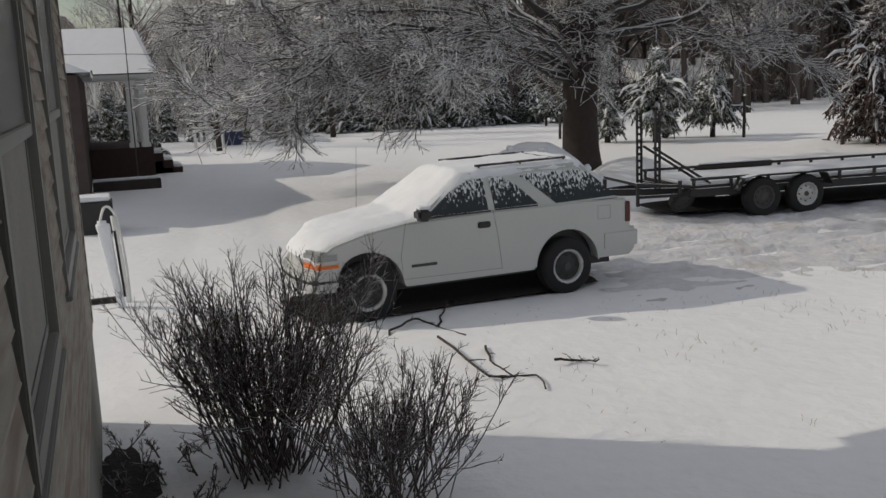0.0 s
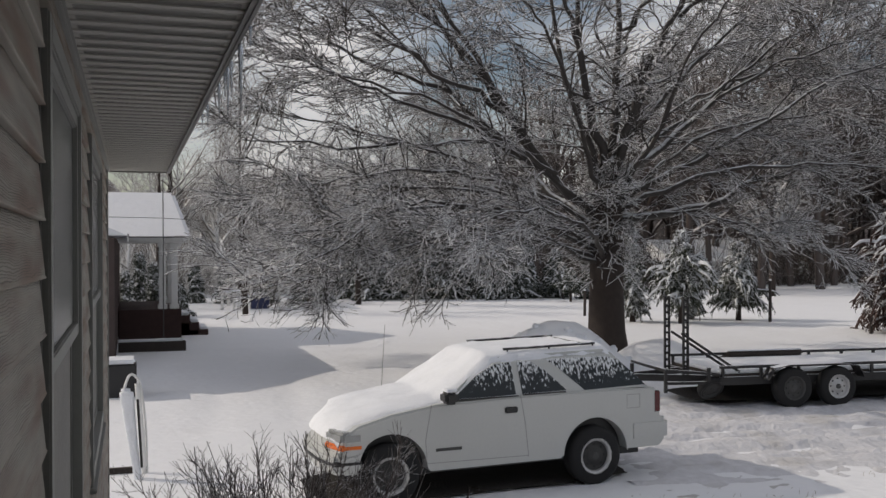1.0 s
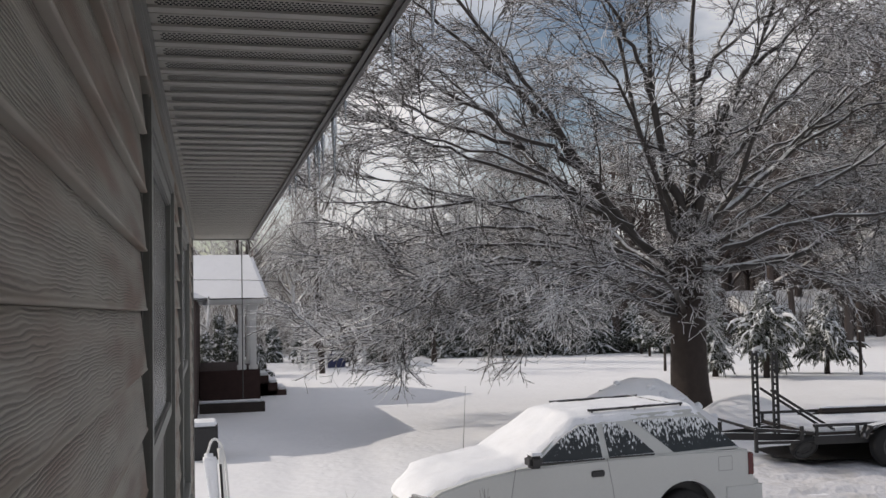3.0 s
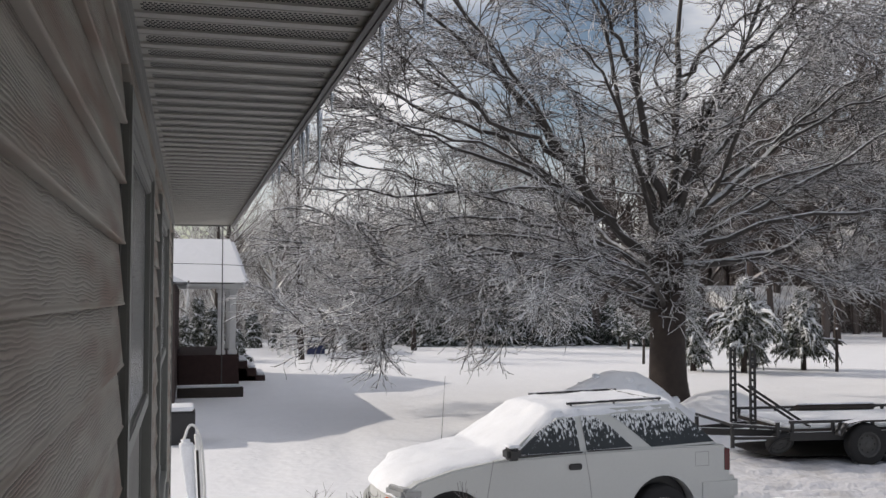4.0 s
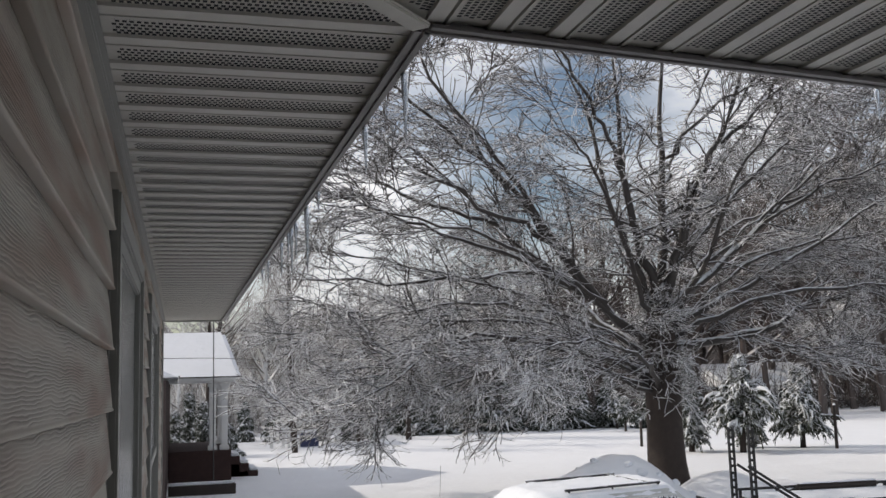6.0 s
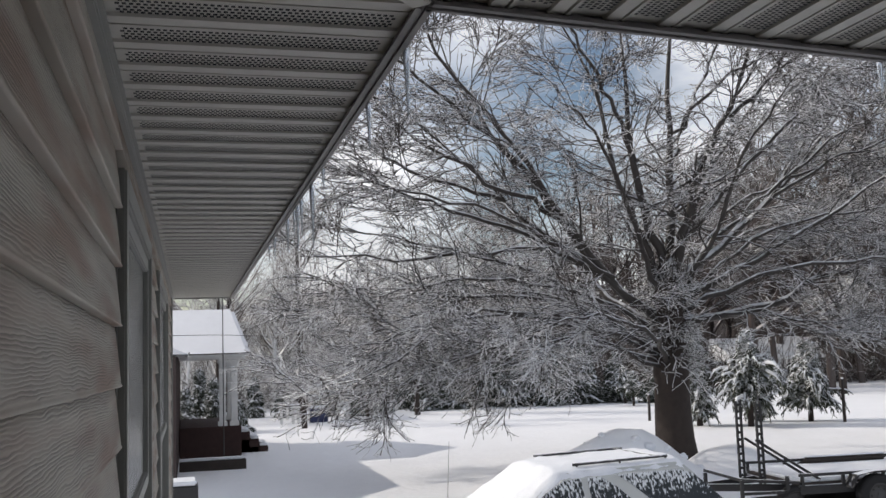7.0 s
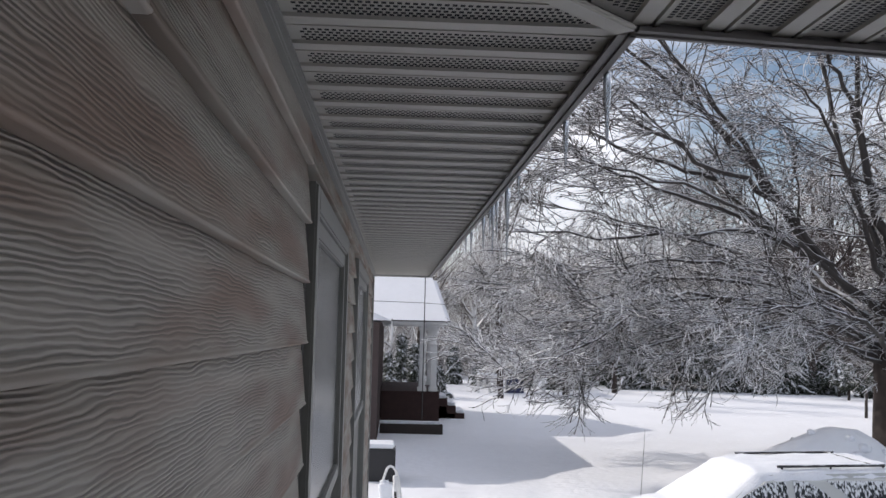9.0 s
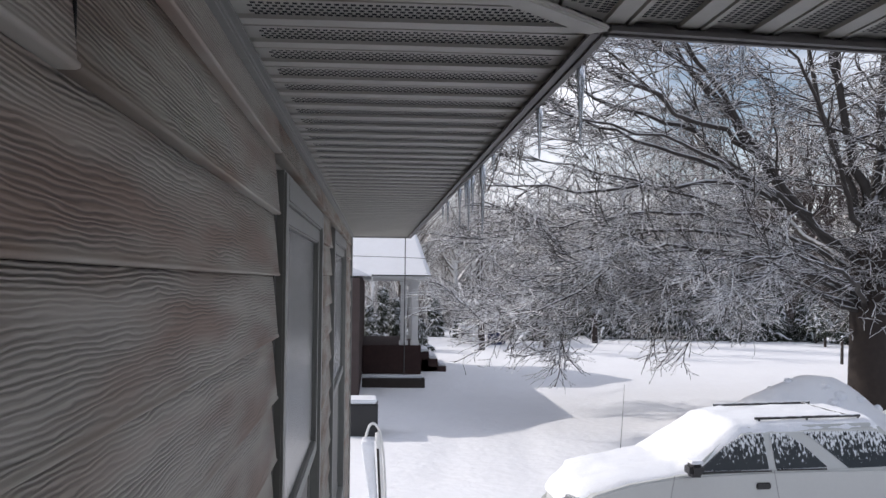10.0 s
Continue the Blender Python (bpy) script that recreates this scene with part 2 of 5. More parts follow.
GRASS = mat("dry_grass", (0.2, 0.16, 0.09), 0.9, 0, 0.25)

# ---------------------------------------------------------------- mesh helpers


def part(name, bm, material, parent=None, label="", smooth=False):
    me = bpy.data.meshes.new(name)
    bm.normal_update()
    bm.to_mesh(me)
    bm.free()
    if smooth:
        me.polygons.foreach_set("use_smooth", [True] * len(me.polygons))
    me.materials.append(material)
    ob = new(name, me)
    if parent:
        ob.parent = parent
    if label:
        ob["label"] = label
    return ob


def base_of(name, x, y, z=0.0, turn=0.0):
    ob = new(name)
    ob.matrix_world = pose(x, y, z, 0, 0, turn)
    ob.matrix_basis = pose(x, y, z, 0, 0, turn)
    return ob


def box(bm, x0, y0, z0, x1, y1, z1, bevel=0.0):
    r = bmesh.ops.create_cube(bm, size=1, matrix=Matrix.LocRotScale(((x0 + x1) / 2, (y0 + y1) / 2, (z0 + z1) / 2), None, (x1 - x0, y1 - y0, z1 - z0)))
    if bevel:
        es = list({e for v in r["verts"] for e in v.link_edges})
        bmesh.ops.bevel(bm, geom=es, offset=bevel, segments=2, affect="EDGES", clamp_overlap=True)
    return bm


def one_box(*a, bevel=0.0):
    return box(bmesh.new(), *a, bevel=bevel)


def rod(bm, a, b, r0, r1=None, n=10):
    a, b = Vector(a), Vector(b)
    m = Matrix.Translation((a + b) / 2) @ (b - a).to_track_quat("Z", "Y").to_matrix().to_4x4()
    bmesh.ops.create_cone(bm, cap_ends=True, segments=n, radius1=r0, radius2=r0 if r1 is None else r1, depth=(b - a).length, matrix=m)
    return bm


def bar(bm, a, b, w, h):
    """A square bar from a to b."""
    a, b = Vector(a), Vector(b)
    m = Matrix.Translation((a + b) / 2) @ (b - a).to_track_quat("Y", "Z").to_matrix().to_4x4() @ Matrix.Diagonal((w, (b - a).length, h, 1))
    bmesh.ops.create_cube(bm, size=1, matrix=m)
    return bm


def prism(bm, outline, v0, v1, axis="y", bevel=0.0):
    """An outline in (u, z) drawn from v0 to v1."""
    mk = (lambda u, z, v: (u, v, z)) if axis == "y" else (lambda u, z, v: (v, u, z))
    a = [bm.verts.new(mk(u, z, v0)) for u, z in outline]
    b = [bm.verts.new(mk(u, z, v1)) for u, z in outline]
    fs = [bm.faces.new(a), bm.faces.new(b[::-1])]
    n = len(a)
    for i in range(n):
        fs.append(bm.faces.new((a[i], b[i], b[(i + 1) % n], a[(i + 1) % n])))
    bmesh.ops.recalc_face_normals(bm, faces=fs)
    if bevel:
        es = [e for f in fs[:2] for e in f.edges]
        bmesh.ops.bevel(bm, geom=es, offset=bevel, segments=3, affect="EDGES", clamp_overlap=True)
    return bm


def tube_mesh(name, groups, material, parent=None, sides=4, label=""):
    """Many tapering tubes in one mesh. groups: arrays of points (L, N, 3) and radii (L, N)."""
    vs, fs, base = [], [], 0
    ang = np.arange(sides) * 2 * np.pi / sides
    for pts, rad in groups:
        pts = np.asarray(pts, float)
        rad = np.asarray(rad, float)
        L, N, _ = pts.shape
        tan = np.gradient(pts, axis=1)
        tan /= np.linalg.norm(tan, axis=2, keepdims=True) + 1e-9
        ref = np.where(np.abs(tan[..., 2:3]) > 0.9, np.array([1.0, 0, 0]), np.array([0, 0, 1.0]))
        s = np.cross(tan, ref)
        s /= np.linalg.norm(s, axis=2, keepdims=True) + 1e-9
        u = np.cross(s, tan)
        ring = pts[:, :, None] + rad[:, :, None, None] * (s[:, :, None] * np.cos(ang)[:, None] + u[:, :, None] * np.sin(ang)[:, None])
        vs.append(ring.reshape(-1, 3))
        idx = np.arange(L * N * sides).reshape(L, N, sides) + base
        a, b = idx[:, :-1], idx[:, 1:]
        q = np.stack([a, np.roll(a, -1, 2), np.roll(b, -1, 2), b], -1).reshape(-1, 4)
        fs.append(q)
        base += L * N * sides
    v, f = np.concatenate(vs), np.concatenate(fs)
    return array_mesh(name, v, f, material, parent, label)


def array_mesh(name, v, f, material, parent=None, label="", smooth=True):
    me = bpy.data.meshes.new(name)
    k = f.shape[1]
    me.vertices.add(len(v))
    me.vertices.foreach_set("co", np.ascontiguousarray(v, np.float32).ravel())
    me.loops.add(f.size)
    me.loops.foreach_set("vertex_index", np.ascontiguousarray(f, np.int32).ravel())
    me.polygons.add(len(f))
    me.polygons.foreach_set("loop_start", np.arange(0, f.size, k, dtype=np.int32))
    me.polygons.foreach_set("loop_total", np.full(len(f), k, np.int32))
    me.update(calc_edges=True)
    me.polygons.foreach_set("use_smooth", [smooth] * len(f))
    me.materials.append(material)
    ob = new(name, me)
    if parent:
        ob.parent = parent
    if label:
        ob["label"] = label
    return ob


RNG = np.random.default_rng(7)


def unit(a):
    return a / (np.linalg.norm(a, axis=-1, keepdims=True) + 1e-9)


def sprout(pts, rad, count, length, spread, droop, n=5, start=0.25, thin=0.55, wander=0.12, tip=0.35, rng=RNG, least=0.0, flat=1.0):
    """Side branches on branches: count on each parent, their length a share of the way left on it."""
    L, N, _ = pts.shape
    par = np.repeat(np.arange(L), count)
    t = start + (0.98 - start) * rng.random(len(par)) ** 0.8
    x = t * (N - 1)
    i = np.minimum(x.astype(int), N - 2)
    f = (x - i)[:, None]
    p0 = pts[par, i] * (1 - f) + pts[par, i + 1] * f
    r0 = rad[par, i] * (1 - f[:, 0]) + rad[par, i + 1] * f[:, 0]
    tan = unit(pts[par, i + 1] - pts[par, i])
    side = unit(np.cross(tan, rng.normal(size=tan.shape)))
    a = np.radians(spread[0] + (spread[1] - spread[0]) * rng.random(len(par)))[:, None]
    d = unit((tan * np.cos(a) + side * np.sin(a)) * np.array([1.0, 1.0, flat]))
    ln = (length[0] + (length[1] - length[0]) * rng.random(len(par))) * (1.15 - 0.75 * t)
    step = (ln / (n - 1))[:, None]
    out = np.empty((len(par), n, 3))
    out[:, 0] = p0
    for k in range(1, n):
        d = unit(d + rng.normal(size=d.shape) * wander + np.array([0, 0, -1.0]) * droop)
        out[:, k] = out[:, k - 1] + d * step
    r = np.maximum(np.minimum(r0 * thin, 0.02 + 0.5 * r0)[:, None] * np.linspace(1, tip, n)[None], least)
    return out, r


def spline(points, n):
    """A smooth line of n points through a few."""
    p = np.array(points, float)
    k = len(p)
    q = np.vstack([2 * p[0] - p[1], p, 2 * p[-1] - p[-2]])
    o = []
    for s in np.linspace(0, k - 1 - 1e-6, n):
        i, f = int(s), s - int(s)
        a, b, c, d = q[i], q[i + 1], q[i + 2], q[i + 3]
        o.append(0.5 * (2 * b + (c - a) * f + (2 * a - 5 * b + 4 * c - d) * f * f + (3 * b - a - 3 * c + d) * f ** 3))
    return np.array(o)


def lump(x, y, cx, cy, rx, ry, h):
    return h * np.exp(-(((x - cx) / rx) ** 2 + ((y - cy) / ry) ** 2))


def smooth_noise(x, y, size, seed):
    return np.array([noise.noise((a / size, b / size, seed)) for a, b in zip(x.ravel(), y.ravel())]).reshape(x.shape)

# ---------------------------------------------------------------- ground
def stretch(parts):
    o = []
    for a, b, n in parts:
        o += list(np.linspace(a, b, n, endpoint=False))
    return np.array(o + [parts[-1][1]])


gx = stretch([(-400, -60, 8), (-60, -8, 12), (-8, 26, 150), (26, 60, 40), (60, 400, 10)])
gy = stretch([(-300, -20, 6), (-20, 4, 14), (4, 40, 170), (40, 90, 50), (90, 500, 10)])
GX, GY = np.meshgrid(gx, gy)


def ground_height(x, y):
    z = 0.05 * smooth_noise(x, y, 5.0, 3.1) + 0.02 * smooth_noise(x, y, 1.1, 8.2)
    z = z + lump(x, y, 8.7, 21.4, 1.25, 0.9, 1.0) + lump(x, y, 9.8, 21.6, 0.8, 0.7, 0.6) + lump(x, y, 7.1, 21.2, 1.0, 0.9, 0.3) + lump(x, y, 12.3, 22.6, 1.0, 0.8, 0.55)
    z = z + 0.16 * smooth_noise(x, y, 0.5, 5.5) * np.exp(-(((x - 10) / 3) ** 2 + ((y - 22) / 2) ** 2))
    for c in (12.7, 13.1, 13.9, 14.4, 15.2, 15.6):
        z = z - 0.08 * (1 + 0.5 * smooth_noise(x, y, 0.7, 9.1)) * np.exp(-(((y - c + 0.12 * (x - 9)) / 0.17) ** 2)) * (x > 6.2) * np.minimum(1, np.maximum(0, x - 6.2))
    for c in (1.5, 2.9):
        z = z - 0.035 * np.exp(-(((x - c - 0.12 * (y - 20)) / 0.2) ** 2)) * (y > 17) * (y < 45)
    return z


GZ = ground_height(GX, GY)
gi = np.arange(GX.size).reshape(GX.shape)
gf = np.stack([gi[:-1, :-1], gi[:-1, 1:], gi[1:, 1:], gi[1:, :-1]], -1).reshape(-1, 4)
ground = array_mesh("ground", np.stack([GX, GY, GZ], -1).reshape(-1, 3), gf, SNOW)
tagged(ground, "snow-covered lawn and driveway with faint tyre ruts", "ground", kind="structure")

# churned snow where cars have turned
dx, dy = np.meshgrid(np.linspace(5.6, 24, 150), np.linspace(11.2, 17.2, 70))
edge = np.minimum(1, np.minimum(np.minimum(dx - 5.6, 24 - dx) / 1.2, np.minimum(dy - 11.2 - 0.4 * np.sin(dx), 17.2 - dy) / 0.7))
dz = ground_height(dx, dy) + 0.05 * np.clip(edge, -1, 1) - 0.02 + 0.05 * smooth_noise(dx, dy * 2.2, 0.45, 6.3) + 0.03 * smooth_noise(dx, dy, 0.2, 1.9)
di = np.arange(dx.size).reshape(dx.shape)
df = np.stack([di[:-1, :-1], di[:-1, 1:], di[1:, 1:], di[1:, :-1]], -1).reshape(-1, 4)
tagged(array_mesh("driveway", np.stack([dx, dy, dz], -1).reshape(-1, 3), df, DIRTY), "grey churned snow with tyre ruts on the driveway", "driveway", kind="structure")

# ---------------------------------------------------------------- the house with the eave
WX, XE, ZS, YC, YEND, LAP = -0.155, 0.31, 3.447, 3.55, 9.99, 0.12
house = tagged(base_of("wall_west", 0, 0), "long house wall clad in beige wood-grained lap siding", "wall", kind="structure")
part("wall_core", one_box(-0.45, -1.0, -0.5, WX - 0.03, YEND - 0.03, ZS + 0.1), FOUNDATION, house)
part("foundation", one_box(-0.44, -1.0, -0.4, WX - 0.012, YEND - 0.01, 0.845, bevel=0.004), FOUNDATION, house, "grey painted foundation")
WINDOWS = ((4.33, 5.66, 1.80, 3.335), (6.66, 8.3, 1.80, 3.335))


def course(y0, y1):
    """One lap of siding: a bowed face, a rounded butt and a lip below."""
    prof = [(-0.028, 0.0), (-0.003, -0.0004), (-0.0006, 0.0006), (0.0004, 0.002), (0.0001, 0.0038), (-0.0014, 0.0052), (-0.0022, 0.0066), (-0.0035, 0.02), (-0.0075, 0.06), (-0.011, 0.09), (-0.014, 0.119), (-0.028, 0.119)]
    bm = bmesh.new()
    rings = [[bm.verts.new((u, y, z)) for u, z in prof] for y in (y0, y1)]
    for i in range(len(prof) - 1):
        bm.faces.new((rings[0][i], rings[0][i + 1], rings[1][i + 1], rings[1][i]))
    bm.faces.new(rings[0][::-1])
    bm.faces.new(rings[1])
    bmesh.ops.recalc_face_normals(bm, faces=bm.faces)
    me = bpy.data.meshes.new("siding_board")
    bm.to_mesh(me)
    bm.free()
    for p in me.polygons:
        p.use_smooth = len(p.vertices) == 4
    me.materials.append(SIDING)
    return me


def lay(meshes, z):
    for me in meshes:
        ob = new("siding_board", me)
        ob.parent = house
        if max(v.co.y for v in me.vertices) < WINDOWS[0][0]:  # the boards by the porch climb a little
            ob.matrix_basis = pose(WX, 0, z) @ pose(0, 4.3, 0) @ pose(0, 0, 0, -0.45) @ pose(0, -4.3, 0)
        else:
            ob.location = (WX, 0, z)


SEAM = 2.985
low_row = [course(-1.0, YEND)]
odd_row = [course(-1.0, SEAM - 0.001), course(SEAM, WINDOWS[0][0] - 0.075), course(WINDOWS[0][1] + 0.042, WINDOWS[1][0] - 0.075), course(WINDOWS[1][1] + 0.042, YEND)]
even_row = [course(-1.0, WINDOWS[0][0] - 0.075), odd_row[2], odd_row[3]]
for k in range(-1, 21):
    z = 3.241 - LAP * k
    if z < WINDOWS[0][2] - 0.13:
        lay(low_row, z)
    elif k == 0:
        lay(odd_row, z)
    elif k == -1:
        lay([course(-1.0, WINDOWS[0][0] - 0.075), course(WINDOWS[0][0] - 0.074, YEND)], z)
    else:
        lay(even_row, z)
part("seam_gap", one_box(WX - 0.02, SEAM - 0.0015, 3.253, WX - 0.0035, SEAM + 0.0005, 3.36), SLOT, house)
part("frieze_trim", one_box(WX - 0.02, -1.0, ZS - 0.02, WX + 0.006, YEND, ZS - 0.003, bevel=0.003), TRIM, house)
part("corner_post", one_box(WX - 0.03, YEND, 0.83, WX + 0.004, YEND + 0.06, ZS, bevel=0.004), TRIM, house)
for k, (y0, y1, z0, z1) in enumerate(WINDOWS):
    w = tagged(base_of("window_%d" % (k + 1), WX, 0, 0), "double-hung window with pale vinyl frame set in the siding", "window", kind="structure")
    fr = bmesh.new()
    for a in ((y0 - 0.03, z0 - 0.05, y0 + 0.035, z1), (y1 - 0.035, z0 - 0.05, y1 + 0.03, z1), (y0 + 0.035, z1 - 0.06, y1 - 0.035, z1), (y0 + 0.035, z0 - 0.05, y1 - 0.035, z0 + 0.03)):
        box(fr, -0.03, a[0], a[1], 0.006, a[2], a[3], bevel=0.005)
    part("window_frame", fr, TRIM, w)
    # near-black strip: the shadow beside the frame, put in as colour
    part("channel", one_box(-0.029, y0 - 0.072, z0 - 0.05, -0.012, y0 - 0.033, z1 - 0.005), CHANNEL, w, "dark strip painting in the shadow between siding and frame")
    mid = (z0 + z1) / 2 - 0.02
    for nm, a, b, x in (("upper_sash", mid - 0.02, z1 - 0.06, -0.018), ("lower_sash", z0 + 0.03, mid + 0.02, -0.04)):
        sb = bmesh.new()
        box(sb, x - 0.012, y0 + 0.037, a, x + 0.014, y0 + 0.085, b, bevel=0.004)
        box(sb, x - 0.012, y1 - 0.085, a, x + 0.014, y1 - 0.037, b, bevel=0.004)
        box(sb, x - 0.012, y0 + 0.086, b - 0.045, x + 0.014, y1 - 0.086, b, bevel=0.004)
        box(sb, x - 0.012, y0 + 0.086, a, x + 0.014, y1 - 0.086, a + 0.045, bevel=0.004)
        s = part(nm, sb, TRIM, w)
        part("pane", one_box(x - 0.004, y0 + 0.085, a + 0.045, x, y1 - 0.085, b - 0.045), GLASS, s)
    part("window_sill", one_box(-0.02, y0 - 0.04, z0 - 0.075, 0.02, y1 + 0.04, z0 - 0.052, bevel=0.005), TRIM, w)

# ---- soffit: ribbed vented panels under the eave and under the porch roof
RIB = 0.1  # under the porch roof
ERIB = 0.121  # under the eave
FS = 0.13  # the porch's edge runs a little away from square


def soffit_profile():
    """Across one rib: a shallow vented band, a plain ridge, then a narrow groove."""
    return [(0.0, -0.003), (0.006, -0.003), (0.0075, 0.002), (0.0665, 0.002), (0.068, -0.003), (0.0935, -0.003), (0.094, 0.024), (0.0985, 0.024), (0.099, -0.003), (0.1, -0.003)]


def eave_soffit():
    bm = bmesh.new()
    prof = [(d * ERIB / RIB, h) for d, h in soffit_profile()]
    starts = [(3.005 + r * ERIB, prof) for r in range(int((YEND + 0.32 - 3.005) / ERIB))]
    for ys, prof in starts:
        prev = None
        for d, h in prof:
            y = ys + d
            x1 = XE
            x0 = WX
            if y < YC:
                x1 = max(WX, XE - (YC - y))
            row = (bm.verts.new((x0, y, ZS + h)), bm.verts.new((x1, y, ZS + h)))
            if prev and prev[1].co.x > WX + 1e-4:
                bm.faces.new((prev[0], row[0], row[1], prev[1]))
            prev = row
    return bm


def porch_soffit():
    bm = bmesh.new()
    prof = soffit_profile()
    for r in range(42):
        xs = WX + r * RIB
        prev = None
        for d, h in prof:
            x = xs + d
            y1 = YC + FS * (x - XE) if x > XE else YC - (XE - x)
            row = (bm.verts.new((x, 0.3, ZS + h)), bm.verts.new((x, y1, ZS + h)))
            if prev:
                bm.faces.new((prev[0], prev[1], row[1], row[0]))
            prev = row
    return bm


def slots():
    """The small vent holes, as dark recessed slits in staggered rows."""
    v, f = [], []

    def slit(cx, cy, ax, ay):
        k = len(v)
        v.extend([(cx - ax, cy - ay, ZS + 0.0014), (cx + ax, cy - ay, ZS + 0.0014), (cx + ax, cy + ay, ZS + 0.0014), (cx - ax, cy + ay, ZS + 0.0014)])
        f.append((k, k + 3, k + 2, k + 1))

    for r in range(60):
        for j, d in enumerate((0.015, 0.0275, 0.04, 0.0525, 0.065, 0.0745)):
            y = 3.005 + r * ERIB + d
            lim = XE - 0.02 if y > YC else XE - (YC - y) - 0.03
            x = WX + 0.03 + (0.005 if j % 2 else 0)
            while x < lim:
                slit(x, y, 0.0031, 0.0042)
                x += 0.01
    for r in range(42):
        for j, d in enumerate((0.0135, 0.0235, 0.0335, 0.0435, 0.0535, 0.0615)):
            x = WX + r * RIB + d
            top = (YC + FS * (x - XE) if x > XE else YC - (XE - x)) - 0.03
            y = top - (0.005 if j % 2 else 0)
            while y > top - 1.1 and y > 1.6:
                slit(x, y, 0.0034, 0.0031)
                y -= 0.01
    return np.array(v), np.array(f)


soffit = tagged(part("ceiling", eave_soffit(), VINYL), "ribbed vented vinyl soffit under the eave", "soffit", kind="structure")
psoffit = tagged(part("ceiling", porch_soffit(), VINYL), "ribbed vented vinyl soffit under the porch roof", "soffit", kind="structure")
sv, sf = slots()
tagged(array_mesh("vent_slots", sv, sf, SLOT, soffit, smooth=False), kind="stuff")
trim = tagged(base_of("trim", 0, 0), "dark-edged vinyl fascia along the eaves", "fascia", kind="structure")
ang = math.degrees(math.atan(FS))
part("eave_fascia", one_box(XE, YC, ZS - 0.016, XE + 0.017, YEND + 0.32, ZS + 0.16, bevel=0.004), FASCIA, trim)
part("eave_lip", one_box(XE - 0.011, YC + 0.01, ZS - 0.014, XE - 0.001, YEND + 0.32, ZS - 0.008), FASCIA, trim)
pf = part("porch_fascia", one_box(0, 0, ZS - 0.016, 4.0, 0.017, ZS + 0.16, bevel=0.004), FASCIA, trim)
pf.matrix_basis = pose(XE, YC, 0, 0, 0, ang)
pl = part("porch_lip", one_box(0.01, -0.013, ZS - 0.014, 4.0, -0.001, ZS - 0.008), FASCIA, trim)
pl.matrix_basis = pose(XE, YC, 0, 0, 0, ang)
mi = part("mitre_strip", one_box(-0.66, -0.017, ZS - 0.016, -0.005, 0.017, ZS - 0.0075, bevel=0.003), VINYL, trim)
mi.matrix_basis = pose(XE, YC, 0, 0, 0, 45)
part("gable_lip", one_box(WX, YEND + 0.3, ZS - 0.014, XE, YEND + 0.325, ZS + 0.16, bevel=0.003), TRIM, trim)
part("wall_channel", one_box(WX, 3.07, ZS - 0.012, WX + 0.014, YEND + 0.3, ZS - 0.0075), TRIM, trim)

roof = tagged(base_of("roof", 0, 0), "low-pitched house roof under smooth snow", "roof", kind="structure")
rb = bmesh.new()
prism(rb, [(XE + 0.05, ZS + 0.17), (-4.2, ZS + 1.45), (-8.8, ZS + 0.17)], YC - 2.0, YEND + 0.36)
part("main_slope", rb, SNOW, roof)
rb = bmesh.new()
q = [rb.verts.new(c) for c in ((XE - 4, -3, ZS + 0.17), (4.6, -3, ZS + 0.17), (4.3, YC + FS * 4, ZS + 0.17), (XE, YC + 0.03, ZS + 0.17), (XE - 4, YC + 0.03, ZS + 0.17))]
g = bmesh.ops.extrude_face_region(rb, geom=[rb.faces.new(q)])
bmesh.ops.translate(rb, verts=[e for e in g["geom"] if isinstance(e, bmesh.types.BMVert)], vec=(0, 0, 0.18))
bmesh.ops.recalc_face_normals(rb, faces=rb.faces)
part("porch_slope", rb, SNOW, roof)
# plain walls and floor that close the porch behind
closing = tagged(base_of("wall_south", 0, 0), "plain beige wall behind the porch", "wall", kind="structure")
part("panel", one_box(-0.44, 0.1, -0.4, 4.2, 0.3, ZS), FOUNDATION, closing)
porch_floor = tagged(part("floor", one_box(WX + 0.03, 0.31, 0.9, 1.6, 2.6, 1.05, bevel=0.01), FOUNDATION), "grey raised porch floor by the wall", "floor", kind="structure")
part("support", one_box(WX + 0.05, 0.33, -0.3, 1.5, 2.5, 0.9), FOUNDATION, porch_floor)


# ---- icicles
def icicle(r, h):
    bm = bmesh.new()
    rings, prev = 7, None
    for i in range(rings):
        t = i / (rings - 1)
        rr = r * (1 - t) ** 0.8 * (1 + 0.15 * math.sin(9 * t)) + 0.0006
        ring = [bm.verts.new((rr * math.cos(a), rr * math.sin(a), -h * t)) for a in [k * math.pi / 4 for k in range(8)]]
        if prev:
            for k in range(8):
                bm.faces.new((prev[k], prev[(k + 1) % 8], ring[(k + 1) % 8], ring[k]))
        else:
            bm.faces.new(ring[::-1])
        prev = ring
    bm.faces.new(prev)
    return bm


spots = [(XE + 0.018, y, h) for y, h in ((5.02, 0.2), (5.3, 0.12), (5.42, 0.16), (5.52, 0.09), (5.75, 0.13), (4.1, 0.1), (3.75, 0.12), (6.3, 0.1), (6.6, 0.07), (4.78, 0.06))]
spots += [(XE + d, YC + FS * d + 0.018, h) for d, h in ((0.98, 0.09), (1.0, 0.1), (0.9, 0.07), (0.2, 0.05))]
